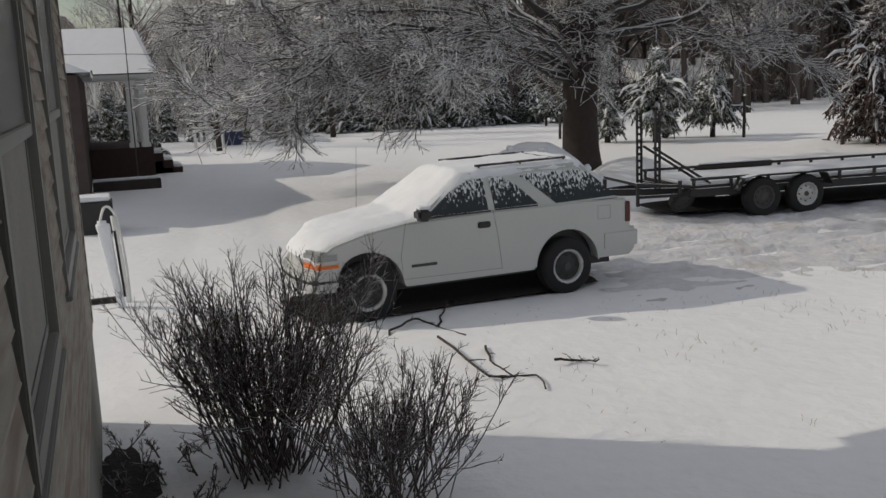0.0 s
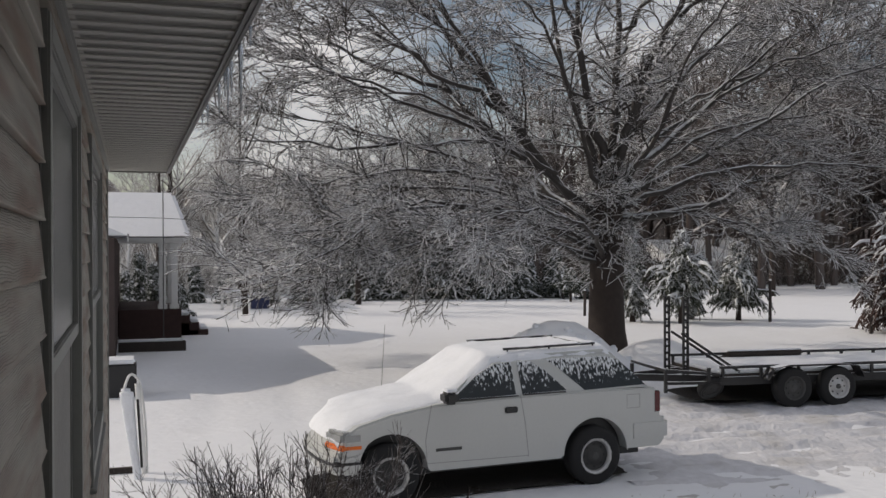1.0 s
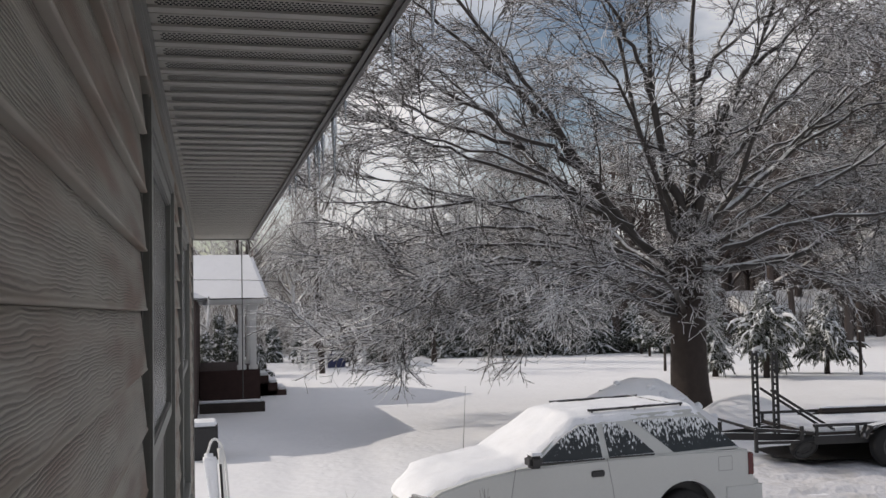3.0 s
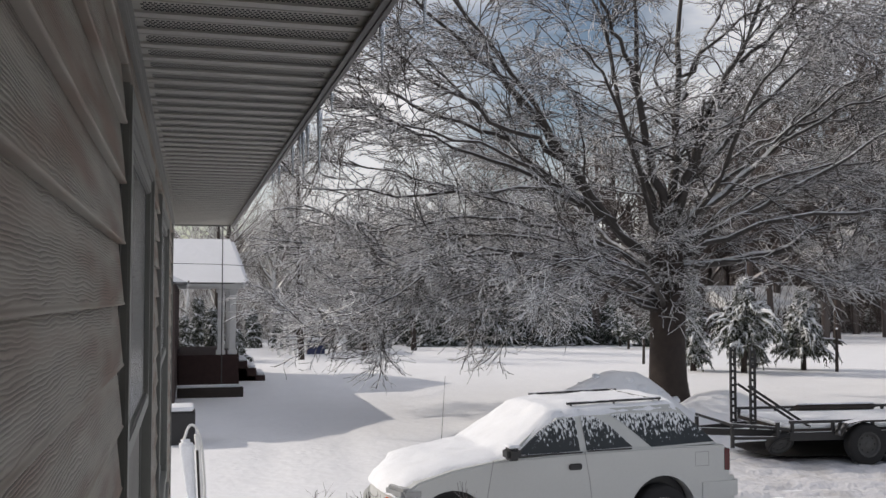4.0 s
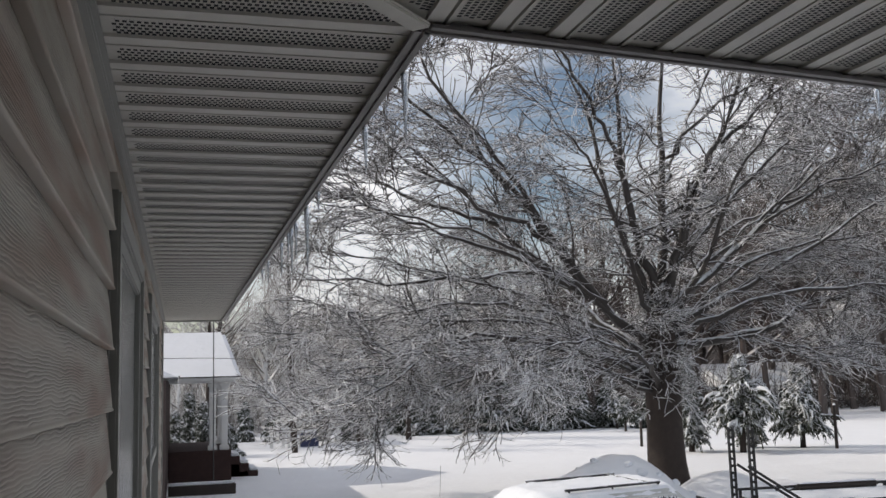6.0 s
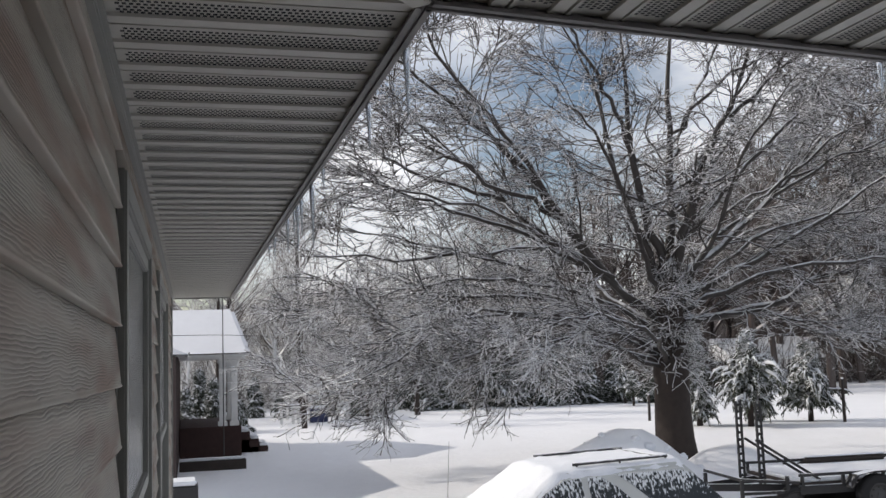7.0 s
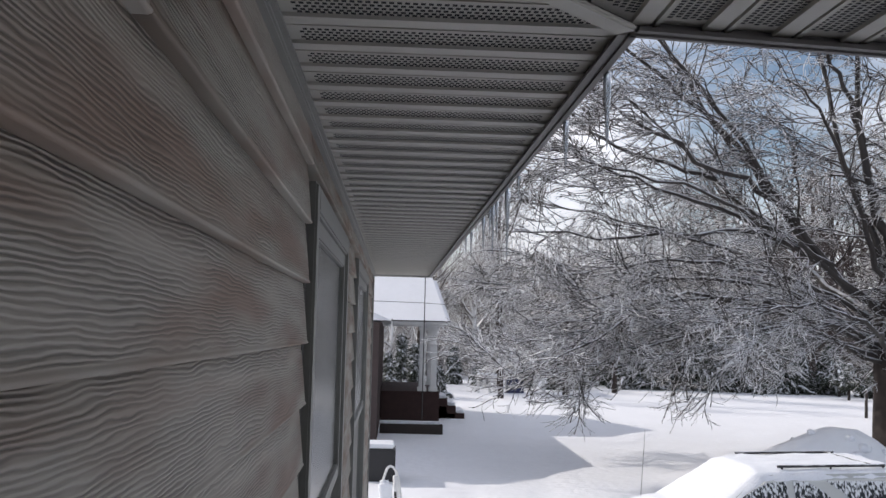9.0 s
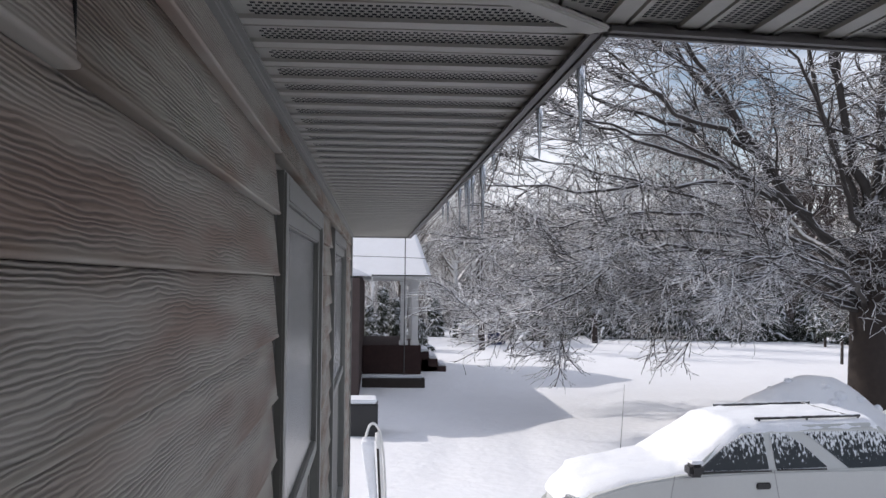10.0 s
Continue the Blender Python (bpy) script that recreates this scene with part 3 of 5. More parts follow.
for k, (x, y, h) in enumerate(spots):
    ob = part("icicle", icicle(0.0035 + 0.022 * h, h), ICE, None, smooth=True)
    ob.location = (x, y, ZS - 0.012)
    tagged(ob, "clear icicle hanging from the eave edge", "icicle", "icicles on the eave")


# ---------------------------------------------------------------- the big maple
def crown_of(limbs, counts, rng, droop, scale=1.0):
    """Limbs, then three orders of finer branches."""
    l0 = [(np.stack([l]), np.stack([r])) for l, r in limbs]
    pts = np.stack([l for l, _ in limbs])
    rad = np.stack([r for _, r in limbs])
    a = sprout(pts, rad, counts[0], (1.4 * scale, 3.8 * scale), (28, 62), droop * 0.5, 10, 0.25, 0.4, 0.17, rng=rng, least=0.013, flat=0.6)
    b = sprout(a[0], a[1], counts[1], (0.6 * scale, 1.9 * scale), (16, 44), droop, 8, 0.15, 0.6, 0.15, rng=rng, least=0.0105, flat=0.5)
    c = sprout(b[0], b[1], counts[2], (0.25 * scale, 0.85 * scale), (14, 46), droop, 6, 0.12, 0.7, 0.19, 0.6, rng=rng, least=0.0065, flat=0.55)
    return l0, (pts, rad), a, b, c


TX, TY = 11.65, 24.0
maple = tagged(base_of("maple_tree", TX, TY), "large bare maple with ice-coated branches in the snow", "tree")
limbs = []


def limb(r, *points):
    """A main limb of the maple through a few points, with small crooks."""
    line = spline(points, 18)
    line[1:] += RNG.normal(size=(17, 3)) * 0.05
    limbs.append((line, 0.68 * r * np.interp(np.linspace(0, 1, 18), (0, 0.12, 0.6, 1), (1.15, 1.0, 0.55, 0.14))))


# the uprights
limb(0.24, (0.0, 0.0, 3.9), (0.02, 0.02, 4.81), (-0.42, 0.2, 6.55), (-0.57, 0.4, 9.03), (-0.47, 0.6, 11.9))
limb(0.26, (0.02, 0.0, 3.9), (0.09, 0.0, 4.81), (0.31, 0.07, 6.06), (0.46, 0.13, 9.08), (0.7, 0.2, 12.6))
limb(0.21, (0.1, 0.0, 3.9), (0.23, -0.1, 4.92), (0.5, -0.4, 6.0), (1.01, -0.8, 7.84), (1.91, -1.2, 9.8), (2.3, -1.4, 12.0))
# to the east
limb(0.2, (0.15, 0.0, 3.9), (0.5, 0.0, 4.63), (2.68, 0.5, 6.01), (5.21, 1.0, 8.12), (8.04, 1.5, 11.03))
limb(0.15, (0.15, 0.0, 3.5), (0.39, -0.1, 4.05), (1.56, -0.67, 4.7), (3.11, -1.33, 5.58), (5.16, -2.0, 6.89), (8.2, -2.6, 8.0))
limb(0.18, (0.1, 0.0, 3.2), (0.5, -0.1, 3.52), (2.67, -0.33, 3.79), (3.68, -0.67, 4.36), (5.82, -1.0, 5.0), (8.8, -1.2, 5.7))
limb(0.11, (0.1, 0.0, 3.3), (0.5, 0.0, 3.62), (2.51, -0.83, 3.59), (3.6, -1.67, 3.1), (5.4, -2.5, 2.6))
limb(0.13, (0.1, 0.1, 3.6), (1.6, 0.8, 5.2), (4.2, 1.8, 6.2), (8.4, 2.6, 7.6))
limb(0.12, (0.1, -0.1, 3.8), (0.79, -1.0, 5.52), (1.43, -2.0, 7.72), (2.26, -3.0, 9.27))
limb(0.13, (0.3, 0.0, 4.6), (1.8, 0.9, 7.2), (4.0, 1.6, 9.8), (6.4, 2.0, 12.8))
limb(0.11, (0.2, 0.0, 3.7), (2.2, -1.2, 4.6), (4.8, -2.0, 4.9), (8.0, -2.6, 4.6))
# to the west, rising
limb(0.165, (-0.1, 0.0, 3.2), (-0.3, 0.0, 3.64), (-2.18, -0.5, 5.01), (-4.01, -1.0, 7.32), (-5.97, -1.5, 9.45), (-7.2, -1.8, 11.2))
limb(0.11, (-2.5, -0.5, 5.4), (-3.93, -0.4, 7.35), (-5.83, -0.4, 8.97), (-7.21, -0.5, 10.09), (-8.4, -0.6, 11.4))
limb(0.12, (-0.2, 0.0, 3.5), (-0.94, 0.0, 4.08), (-2.8, 0.27, 5.54), (-5.27, 0.53, 7.68), (-7.25, 0.8, 9.57))
limb(0.14, (-0.1, 0.0, 4.2), (-0.4, 0.1, 5.21), (-0.97, 0.5, 7.48), (-1.44, 1.0, 10.28), (-2.39, 1.5, 12.4))
limb(0.11, (-0.1, -0.1, 3.7), (-1.19, -1.0, 5.52), (-2.55, -2.0, 7.62), (-3.97, -3.0, 8.4))
limb(0.11, (-1.6, 0.1, 4.6), (-3.2, 1.2, 7.4), (-4.4, 2.0, 9.6), (-5.4, 2.6, 12.0))
# to the west, sweeping out and down
limb(0.14, (-0.1, 0.0, 3.0), (-0.5, -0.1, 3.6), (-3.13, -0.67, 5.19), (-6.39, -1.33, 5.02), (-9.53, -2.0, 5.0))
limb(0.11, (-0.1, 0.0, 2.6), (-0.5, 0.1, 3.0), (-3.16, 0.5, 4.16), (-6.18, 1.0, 4.27), (-8.66, 1.5, 4.3))
limb(0.1, (-0.1, 0.0, 2.4), (-0.5, -0.1, 2.75), (-3.69, -0.83, 3.69), (-6.6, -1.67, 3.51), (-8.74, -2.5, 3.0))
limb(0.09, (-0.1, 0.0, 2.5), (-0.6, -0.2, 2.9), (-4.93, -1.3, 3.9), (-7.42, -2.4, 2.9), (-9.4, -3.4, 2.0))
limb(0.1, (-0.1, 0.0, 2.3), (-0.6, -0.2, 2.6), (-3.98, -1.17, 3.16), (-6.09, -1.9, 2.75), (-7.94, -2.6, 2.1))
limb(0.1, (-0.1, 0.0, 2.8), (-0.5, 0.1, 3.2), (-3.45, 0.83, 4.9), (-6.6, 1.67, 5.87), (-9.07, 2.5, 6.28))
limb(0.09, (-0.1, 0.0, 2.2), (-0.5, -0.2, 2.45), (-2.93, -1.0, 3.13), (-4.97, -1.6, 2.75), (-6.55, -2.2, 2.3))
limb(0.1, (-0.1, 0.1, 2.8), (-3.0, 1.6, 4.4), (-6.0, 2.8, 4.0), (-8.6, 3.4, 2.9))
limb(0.09, (-0.1, -0.1, 2.4), (-1.6, -2.0, 3.2), (-3.4, -2.6, 3.6), (-5.4, -3.4, 3.0))
# fine limbs that fill the west side
limb(0.09, (-2.0, -0.4, 4.9), (-4.6, -0.2, 6.0), (-7.0, 0.2, 6.9), (-9.4, 0.6, 7.8))
limb(0.09, (-3.0, -0.6, 6.0), (-5.4, -1.2, 7.0), (-7.6, -1.8, 8.2), (-9.2, -2.2, 9.6))
limb(0.08, (-1.6, -0.4, 4.6), (-4.4, -1.4, 5.8), (-7.2, -2.2, 6.4), (-9.8, -2.8, 6.6))
limb(0.08, (-4.0, 0.4, 6.6), (-6.2, 0.9, 7.4), (-8.0, 1.3, 8.6), (-9.4, 1.6, 10.2))
limb(0.08, (-0.5, 0.0, 3.4), (-3.6, -0.3, 4.5), (-6.6, -0.6, 4.4), (-9.6, -0.8, 3.7))
limb(0.08, (-0.4, 0.1, 2.9), (-3.2, 1.0, 3.6), (-6.0, 1.8, 3.2), (-8.8, 2.4, 2.3))
# fine limbs of the east side
limb(0.09, (1.2, 0.3, 5.2), (3.4, 0.0, 7.0), (5.6, -0.4, 8.6), (8.2, -0.8, 9.6))
limb(0.09, (0.5, -0.3, 5.6), (2.2, -1.0, 7.6), (4.2, -1.6, 9.4), (6.6, -2.0, 11.2))
limb(0.08, (0.8, 0.2, 4.8), (3.0, 0.8, 6.8), (5.8, 1.2, 7.6), (9.2, 1.6, 8.6))
limb(0.08, (0.4, 0.0, 6.4), (1.8, 0.2, 8.6), (3.6, 0.3, 10.8), (5.2, 0.4, 13.2))
limb(0.08, (0.3, -0.1, 3.9), (2.4, -0.8, 5.6), (5.2, -1.4, 6.2), (9.4, -1.8, 6.8))
limb(0.08, (3.4, 0.6, 6.6), (5.6, 0.9, 9.2), (7.2, 1.2, 11.0), (9.0, 1.4, 12.6))
limb(0.08, (1.6, -0.9, 8.6), (3.2, -1.2, 10.0), (5.2, -1.4, 11.0), (7.6, -1.6, 12.2))
limb(0.08, (2.6, 0.5, 6.0), (4.4, -0.2, 7.4), (6.6, -0.8, 8.2), (9.6, -1.2, 8.8))
limb(0.07, (4.2, 0.8, 7.4), (6.0, 0.6, 7.9), (8.0, 0.4, 8.6), (10.2, 0.2, 9.8))
limb(0.07, (0.5, 0.1, 8.4), (1.6, -0.6, 9.6), (3.0, -1.2, 10.4), (4.8, -1.6, 11.6))
# and the top
limb(0.09, (-0.5, 0.3, 7.6), (-1.4, 0.0, 9.4), (-2.6, -0.4, 11.2), (-3.6, -0.6, 13.0))
limb(0.09, (0.4, 0.1, 7.6), (1.4, 0.4, 9.6), (2.6, 0.6, 11.6), (3.8, 0.8, 13.4))
# away behind
limb(0.14, (0.0, 0.1, 2.9), (-1.2, 2.2, 4.8), (-2.2, 4.6, 6.8), (-3.2, 6.8, 8.8))
limb(0.13, (0.1, 0.1, 2.9), (1.2, 2.4, 4.4), (2.6, 4.6, 6.2), (4.2, 6.8, 8.0))

l0, _, m1, m2, m3 = crown_of(limbs, (16, 9, 6), RNG, 0.015)
trunk_line = spline(((0, 0, -0.2), (0.0, 0, 0.25), (-0.02, 0, 1.2), (0.0, 0, 2.4), (0.03, 0.03, 3.6), (0.08, 0.08, 4.9)), 18)
trunk_r = np.interp(trunk_line[:, 2], (-0.2, 0.1, 0.6, 1.6, 2.8, 3.6, 4.9), (0.7, 0.56, 0.48, 0.44, 0.45, 0.4, 0.24))
tube_mesh("trunk", [(trunk_line[None], trunk_r[None])], BARK, maple, 20, "dark furrowed bark")
for g in l0:
    tube_mesh("limb", [g], LIMB, maple, 8)
low = trunk_line[trunk_line[:, 2] > 1.75]
t1 = sprout(low[None], np.full((1, len(low)), 0.03), 210, (0.7, 2.0), (50, 90), 0.05, 8, 0.0, 0.6, 0.22, rng=RNG, least=0.012)
t2 = sprout(t1[0], t1[1], 5, (0.3, 1.0), (25, 60), 0.03, 6, 0.2, 0.7, 0.24, rng=RNG, least=0.008, flat=0.7)
tagged(tube_mesh("inner_crown", [m1, m2], LIMB, maple, 4, "dark branches with ice along the top"), kind="stuff")
tagged(tube_mesh("crown", [m3, t1, t2], TWIG, maple, 4, "dense twigs glazed with ice"), kind="stuff")


# ---------------------------------------------------------------- woods behind
def wood_tree(h, rng, fine=(11, 6, 4)):
    top = (rng.normal() * 0.4, rng.normal() * 0.4, h)
    line = spline(((0, 0, -0.3), (top[0] * 0.3, top[1] * 0.3, h * 0.4), top), 10)
    rad = np.interp(line[:, 2], (0, h), (0.02 * h, 0.02))
    st = (line[None], rad[None])
    a = sprout(st[0], st[1], fine[0] * 2, (h * 0.22, h * 0.5), (25, 60), -0.03, 7, 0.25, 0.5, 0.12, rng=rng)
    b = sprout(a[0], a[1], fine[1], (h * 0.08, h * 0.22), (25, 60), 0.0, 5, 0.15, 0.6, 0.15, rng=rng)
    c = sprout(b[0], b[1], fine[2], (h * 0.04, h * 0.1), (25, 65), 0.03, 3, 0.1, 0.7, 0.2, 0.6, rng=rng)
    return st, a, b, c


RW = np.random.default_rng(21)
kinds = [wood_tree(h, RW) for h in (10.0, 12.0, 9.0)]
# far woods: one thicket of many trunks
west, east = [[], [], [], []], [[], [], [], []]
for k in range(200):
    x = -22 + 112 * RW.random()
    y = 55 + 30 * RW.random() ** 1.3 + 4 * math.sin(x * 0.13)
    s = 0.7 + 0.3 * RW.random() + 0.8 * min(1.0, max(0.0, (x - 20) / 14))
    a = RW.random() * 6.28
    rot = np.array([[math.cos(a), -math.sin(a), 0], [math.sin(a), math.cos(a), 0], [0, 0, 1]])
    for i, (p, r) in enumerate(kinds[k % 3]):
        (east if x > 23 else west)[i].append((p @ rot.T * s + np.array([x, y, 0.0]), r * s * (1.0 if i == 0 else 1.6)))
for trees, material, label in ((west, FARTWIG, "grey frosted winter woods beyond the yards"), (east, BROWN_SHADE_TWIG, "brown leafless woods beyond the open field, darkened as their shade side")):
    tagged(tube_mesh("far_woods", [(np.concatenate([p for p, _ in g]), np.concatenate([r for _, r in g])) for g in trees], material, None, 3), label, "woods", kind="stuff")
rx = np.linspace(-160, 260, 180)
ry = np.array([92, 96, 100, 104, 110, 130])
RXX, RYY = np.meshgrid(rx, ry)
prof_h = np.interp(RYY, (92, 96, 100, 104, 110, 130), (-0.5, 4.5, 8.0, 10.0, 11.0, 12.0))
RZZ = prof_h * (0.85 + 0.3 * smooth_noise(RXX, RYY, 14.0, 1.7) + 0.22 * smooth_noise(RXX, RYY, 3.0, 4.4)) - 0.5
ri = np.arange(RXX.size).reshape(RXX.shape)
rfc = np.stack([ri[:-1, :-1], ri[:-1, 1:], ri[1:, 1:], ri[1:, :-1]], -1).reshape(-1, 4)
tagged(array_mesh("backdrop", np.stack([RXX, RYY, RZZ], -1).reshape(-1, 3), rfc, RIDGE), "hazy grey-brown wooded ridge in the distance", "woods", kind="structure")


def undergrowth(n, x0, x1, y0, y1, h, rng):
    p0 = np.stack([x0 + (x1 - x0) * rng.random(n), y0 + (y1 - y0) * rng.random(n), np.zeros(n)], -1)
    d = unit(np.stack([rng.normal(size=n) * 0.6, rng.normal(size=n) * 0.6, np.ones(n)], -1))
    ln = h * (0.4 + 0.6 * rng.random(n))
    out = np.empty((n, 5, 3))
    out[:, 0] = p0
    for k in range(1, 5):
        d = unit(d + rng.normal(size=d.shape) * 0.25)
        out[:, k] = out[:, k - 1] + d * (ln / 4)[:, None]
    return out, np.tile(np.linspace(0.03, 0.01, 5), (n, 1))


for n, x0, x1, material, label in ((6500, -25, 23, FARTWIG, "tangled grey brush under the far woods"), (8500, 23, 85, BROWN_SHADE_TWIG, "tangled brown brush beyond the open field, darkened as its shade side")):
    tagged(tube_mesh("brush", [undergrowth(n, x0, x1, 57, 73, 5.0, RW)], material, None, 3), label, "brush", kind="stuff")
tk = [base_of("bare_tree", *p) for p in ((5.3, 50), (33.5, 46), (38, 52), (2.2, 58), (16, 62), (4.6, 42.5), (7.6, 44), (10.5, 47), (1.2, 46), (13.5, 50))]
for ob, h in zip(tk, (11.5, 9.5, 10, 12, 10, 6.5, 7.0, 7.5, 8.0, 8.0)):
    st, a, b, c = wood_tree(h, RW, (10, 7, 4))
    tube_mesh("trunk", [st], BARK, ob, 8)
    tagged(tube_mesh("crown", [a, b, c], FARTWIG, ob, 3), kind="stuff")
    tagged(ob, "slim leafless tree frosted with ice at the yard's far edge", "tree", "bare trees at the far edge")


# ---------------------------------------------------------------- conifers
def conifer(x, y, h, w, rng, bare=0.12, label="snow-laden spruce with drooping boughs", needles=None, waist=0.0, boughs=55):
    """An evergreen of ragged drooping boughs; waist is the height share above which it is only a thin leader."""
    ob = tagged(base_of("spruce_tree", x, y), label, "tree", "evergreens in the yard")
    line = spline(((0, 0, -0.1), (0.04, 0, h * 0.5), (0.08, 0.02, h)), 8)
    tube_mesh("trunk", [(line[None], np.linspace(0.03 * h + 0.02, 0.01, 8)[None])], BARK, ob, 7)
    n = int(60 + 1.7 * boughs * h)
    t = rng.random(n) ** 1.15
    z = h * (bare + (0.97 - bare) * t)
    taper = np.interp(t, (0, max(0.02, waist), min(0.98, waist + 0.12), 1.0), (0.85, 1.0, 0.5 if waist else 0.95, 0.1))
    a = rng.random(n) * 6.283
    # whole sectors are fuller or thinner, so the outline is uneven
    lean = 1 + 0.35 * np.sin(2 * a + 7 * t + x) + 0.25 * np.sin(5 * a - 11 * t + y)
    ln = w * taper * (0.12 + 0.4 * rng.random(n)) * lean + 0.06
    N = 7
    s = np.linspace(0, 1, N)
    sag = 0.35 + 0.6 * rng.random(n)
    out = np.empty((n, N, 3))
    out[..., 0] = np.cos(a)[:, None] * ln[:, None] * s * (1 - 0.25 * s * s)
    out[..., 1] = np.sin(a)[:, None] * ln[:, None] * s * (1 - 0.25 * s * s)
    out[..., 2] = z[:, None] + ln[:, None] * (0.45 * s - sag[:, None] * s ** 2.2)
    out[:, 1:] += rng.normal(size=(n, N - 1, 3)) * 0.03
    out[..., 2] = np.maximum(out[..., 2], 0.05)
    rad = (0.018 + 0.02 * ln)[:, None] * np.array([0.5, 0.8, 1.0, 1.1, 1.0, 0.7, 0.2])
    sp = sprout(out, rad, 16, (0.1 + 0.03 * w, 0.22 + 0.07 * w), (30, 100), 0.55, 4, 0.2, 1.0, 0.3, 0.25, rng=rng)
    sp = (sp[0], np.clip(sp[1] * 1.1, 0.006, 0.03))
    foliage = tube_mesh("foliage", [(out, rad), sp], needles or NEEDLE, ob, 4)
    tagged(foliage, kind="stuff")
    # pads of snow bent over the outer half of some boughs
    pick = np.flatnonzero(rng.random(n) < 0.5)
    pad = out[pick][:, 2:6].copy()
    pad[..., 2] += rad[pick][:, 2:6] + 0.01
    pr = (0.018 + 0.03 * rng.random(len(pick)) ** 2 + 0.01 * ln[pick])[:, None] * np.array([0.25, 1.0, 0.9, 0.2])
    tagged(tube_mesh("snow_load", [(pad, pr)], SNOW_THIN, ob, 6, "clumps of snow on the boughs"), kind="stuff")
    return ob


RC = np.random.default_rng(5)
conifer(17.6, 33.2, 3.4, 1.7, RC, 0.1, waist=0.0)
conifer(18.9, 32.0, 3.4, 2.9, RC, 0.22, waist=0.5)
conifer(21.75, 32.6, 3.0, 2.7, RC, 0.2, waist=0.45)
conifer(20.3, 33.6, 1.8, 1.2, RC)
conifer(23.1, 25.9, 4.8, 4.1, RC, 0.08, "large evergreen with bronze leaves weighed down with snow", BRONZE, waist=0.5, boughs=110)
for k in range(17):
    x = 10.6 + 0.75 * k + RC.normal() * 0.4
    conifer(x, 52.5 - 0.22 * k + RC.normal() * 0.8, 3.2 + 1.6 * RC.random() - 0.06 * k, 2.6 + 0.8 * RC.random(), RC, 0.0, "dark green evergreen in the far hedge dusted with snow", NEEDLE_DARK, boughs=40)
for x, y, h in ((20.9, 45.2, 1.7), (21.6, 47.6, 1.9), (22.9, 46.4, 1.8)):
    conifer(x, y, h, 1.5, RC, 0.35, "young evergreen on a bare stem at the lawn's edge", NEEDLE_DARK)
for x, y, h in ((46.4, 59.4, 1.6), (49.8, 58.6, 1.5), (43.0, 61.0, 1.3)):
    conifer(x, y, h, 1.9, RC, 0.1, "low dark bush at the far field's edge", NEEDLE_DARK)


# ---------------------------------------------------------------- fence posts
def fence_post(x, y, h):
    ob = tagged(base_of("fence_post", x, y), "dark round wooden fence post standing in snow", "post", "fence posts")
    part("post", rod(bmesh.new(), (0, 0, -0.2), (0.02, 0, h), 0.06, 0.05, 10), DARKWOOD, ob)
    part("snow_cap", rod(bmesh.new(), (0.02, 0, h), (0.02, 0, h + 0.06), 0.055, 0.03, 10), SNOW_THIN, ob)


for x, y, h in ((22.4, 31.6, 1.5), (22.05, 26.2, 1.45), (17.3, 36.5, 1.0)):
    fence_post(x, y, h)


# ---------------------------------------------------------------- white two-door SUV
def wheel(parent, u, v, z, rim_mat, r=0.345, w=0.22, lip_mat=None):
    bm = bmesh.new()
    prof = [(0.205, -0.5), (r - 0.05, -0.5), (r - 0.012, -0.42), (r, -0.25), (r, 0.25), (r - 0.012, 0.42), (r - 0.05, 0.5), (0.205, 0.5)]
    N = 36
    rings = []
    for k in range(N):
        a = 2 * math.pi * k / N
        rings.append([bm.verts.new((p * math.cos(a), q * w, p * math.sin(a))) for p, q in prof])
    for k in range(N):
        a, b = rings[k], rings[(k + 1) % N]
        for j in range(len(prof) - 1):
            bm.faces.new((a[j], a[j + 1], b[j + 1], b[j]))
    bmesh.ops.recalc_face_normals(bm, faces=bm.faces)
    hub = new("wheel")
    hub.parent = parent
    hub.location = (u, v, z)
    part("tyre", bm, RUBBER, hub, smooth=True)
    for nm, prof, m in (("rim", [(0.214, -0.5), (0.2, -0.5), (0.178, -0.44), (0.172, -0.3)], lip_mat or STEEL), ("dish", [(0.172, -0.3), (0.155, -0.2), (0.1, -0.3), (0.085, -0.36), (0.05, -0.36), (0.0005, -0.36)], rim_mat)):
        rb = bmesh.new()
        rings = []
        for k in range(N):
            a = 2 * math.pi * k / N
            rings.append([rb.verts.new((p * math.cos(a), q * w, p * math.sin(a))) for p, q in prof])
        for k in range(N):
            a, b = rings[k], rings[(k + 1) % N]
            for j in range(len(prof) - 1):
                rb.faces.new((a[j], a[j + 1], b[j + 1], b[j]))
        bmesh.ops.recalc_face_normals(rb, faces=rb.faces)
        part(nm, rb, m, hub, smooth=True)
    for k in range(8):
        a = 2 * math.pi * k / 8
        hb = bmesh.new()
        rod(hb, (0.13 * math.cos(a), -0.262 * w, 0.13 * math.sin(a)), (0.13 * math.cos(a), -0.235 * w, 0.13 * math.sin(a)), 0.017, n=8)
        part("vent_hole", hb, SLOT, hub)
    part("hub_cap", rod(bmesh.new(), (0, -0.42 * w, 0), (0, -0.3 * w, 0), 0.045, n=14), DARKSTEEL, hub)


def arc(cx, cz, r, a0, a1, n):
    return [(cx + r * math.cos(radians(a0 + (a1 - a0) * i / n)), cz + r * math.sin(radians(a0 + (a1 - a0) * i / n))) for i in range(n + 1)]


WB, WIDTH = 2.55, 1.70


def nose_back(u, v):
    """How far the rounded nose stands back from its foremost point."""
    f = 0.10 * max(0.0, (0.5 - v) / 0.5) ** 2 + 0.34 * max(0.0, (v - 0.8) / 0.9) ** 2
    return f * min(1.0, max(0.0, (-0.25 - u) / 0.3))


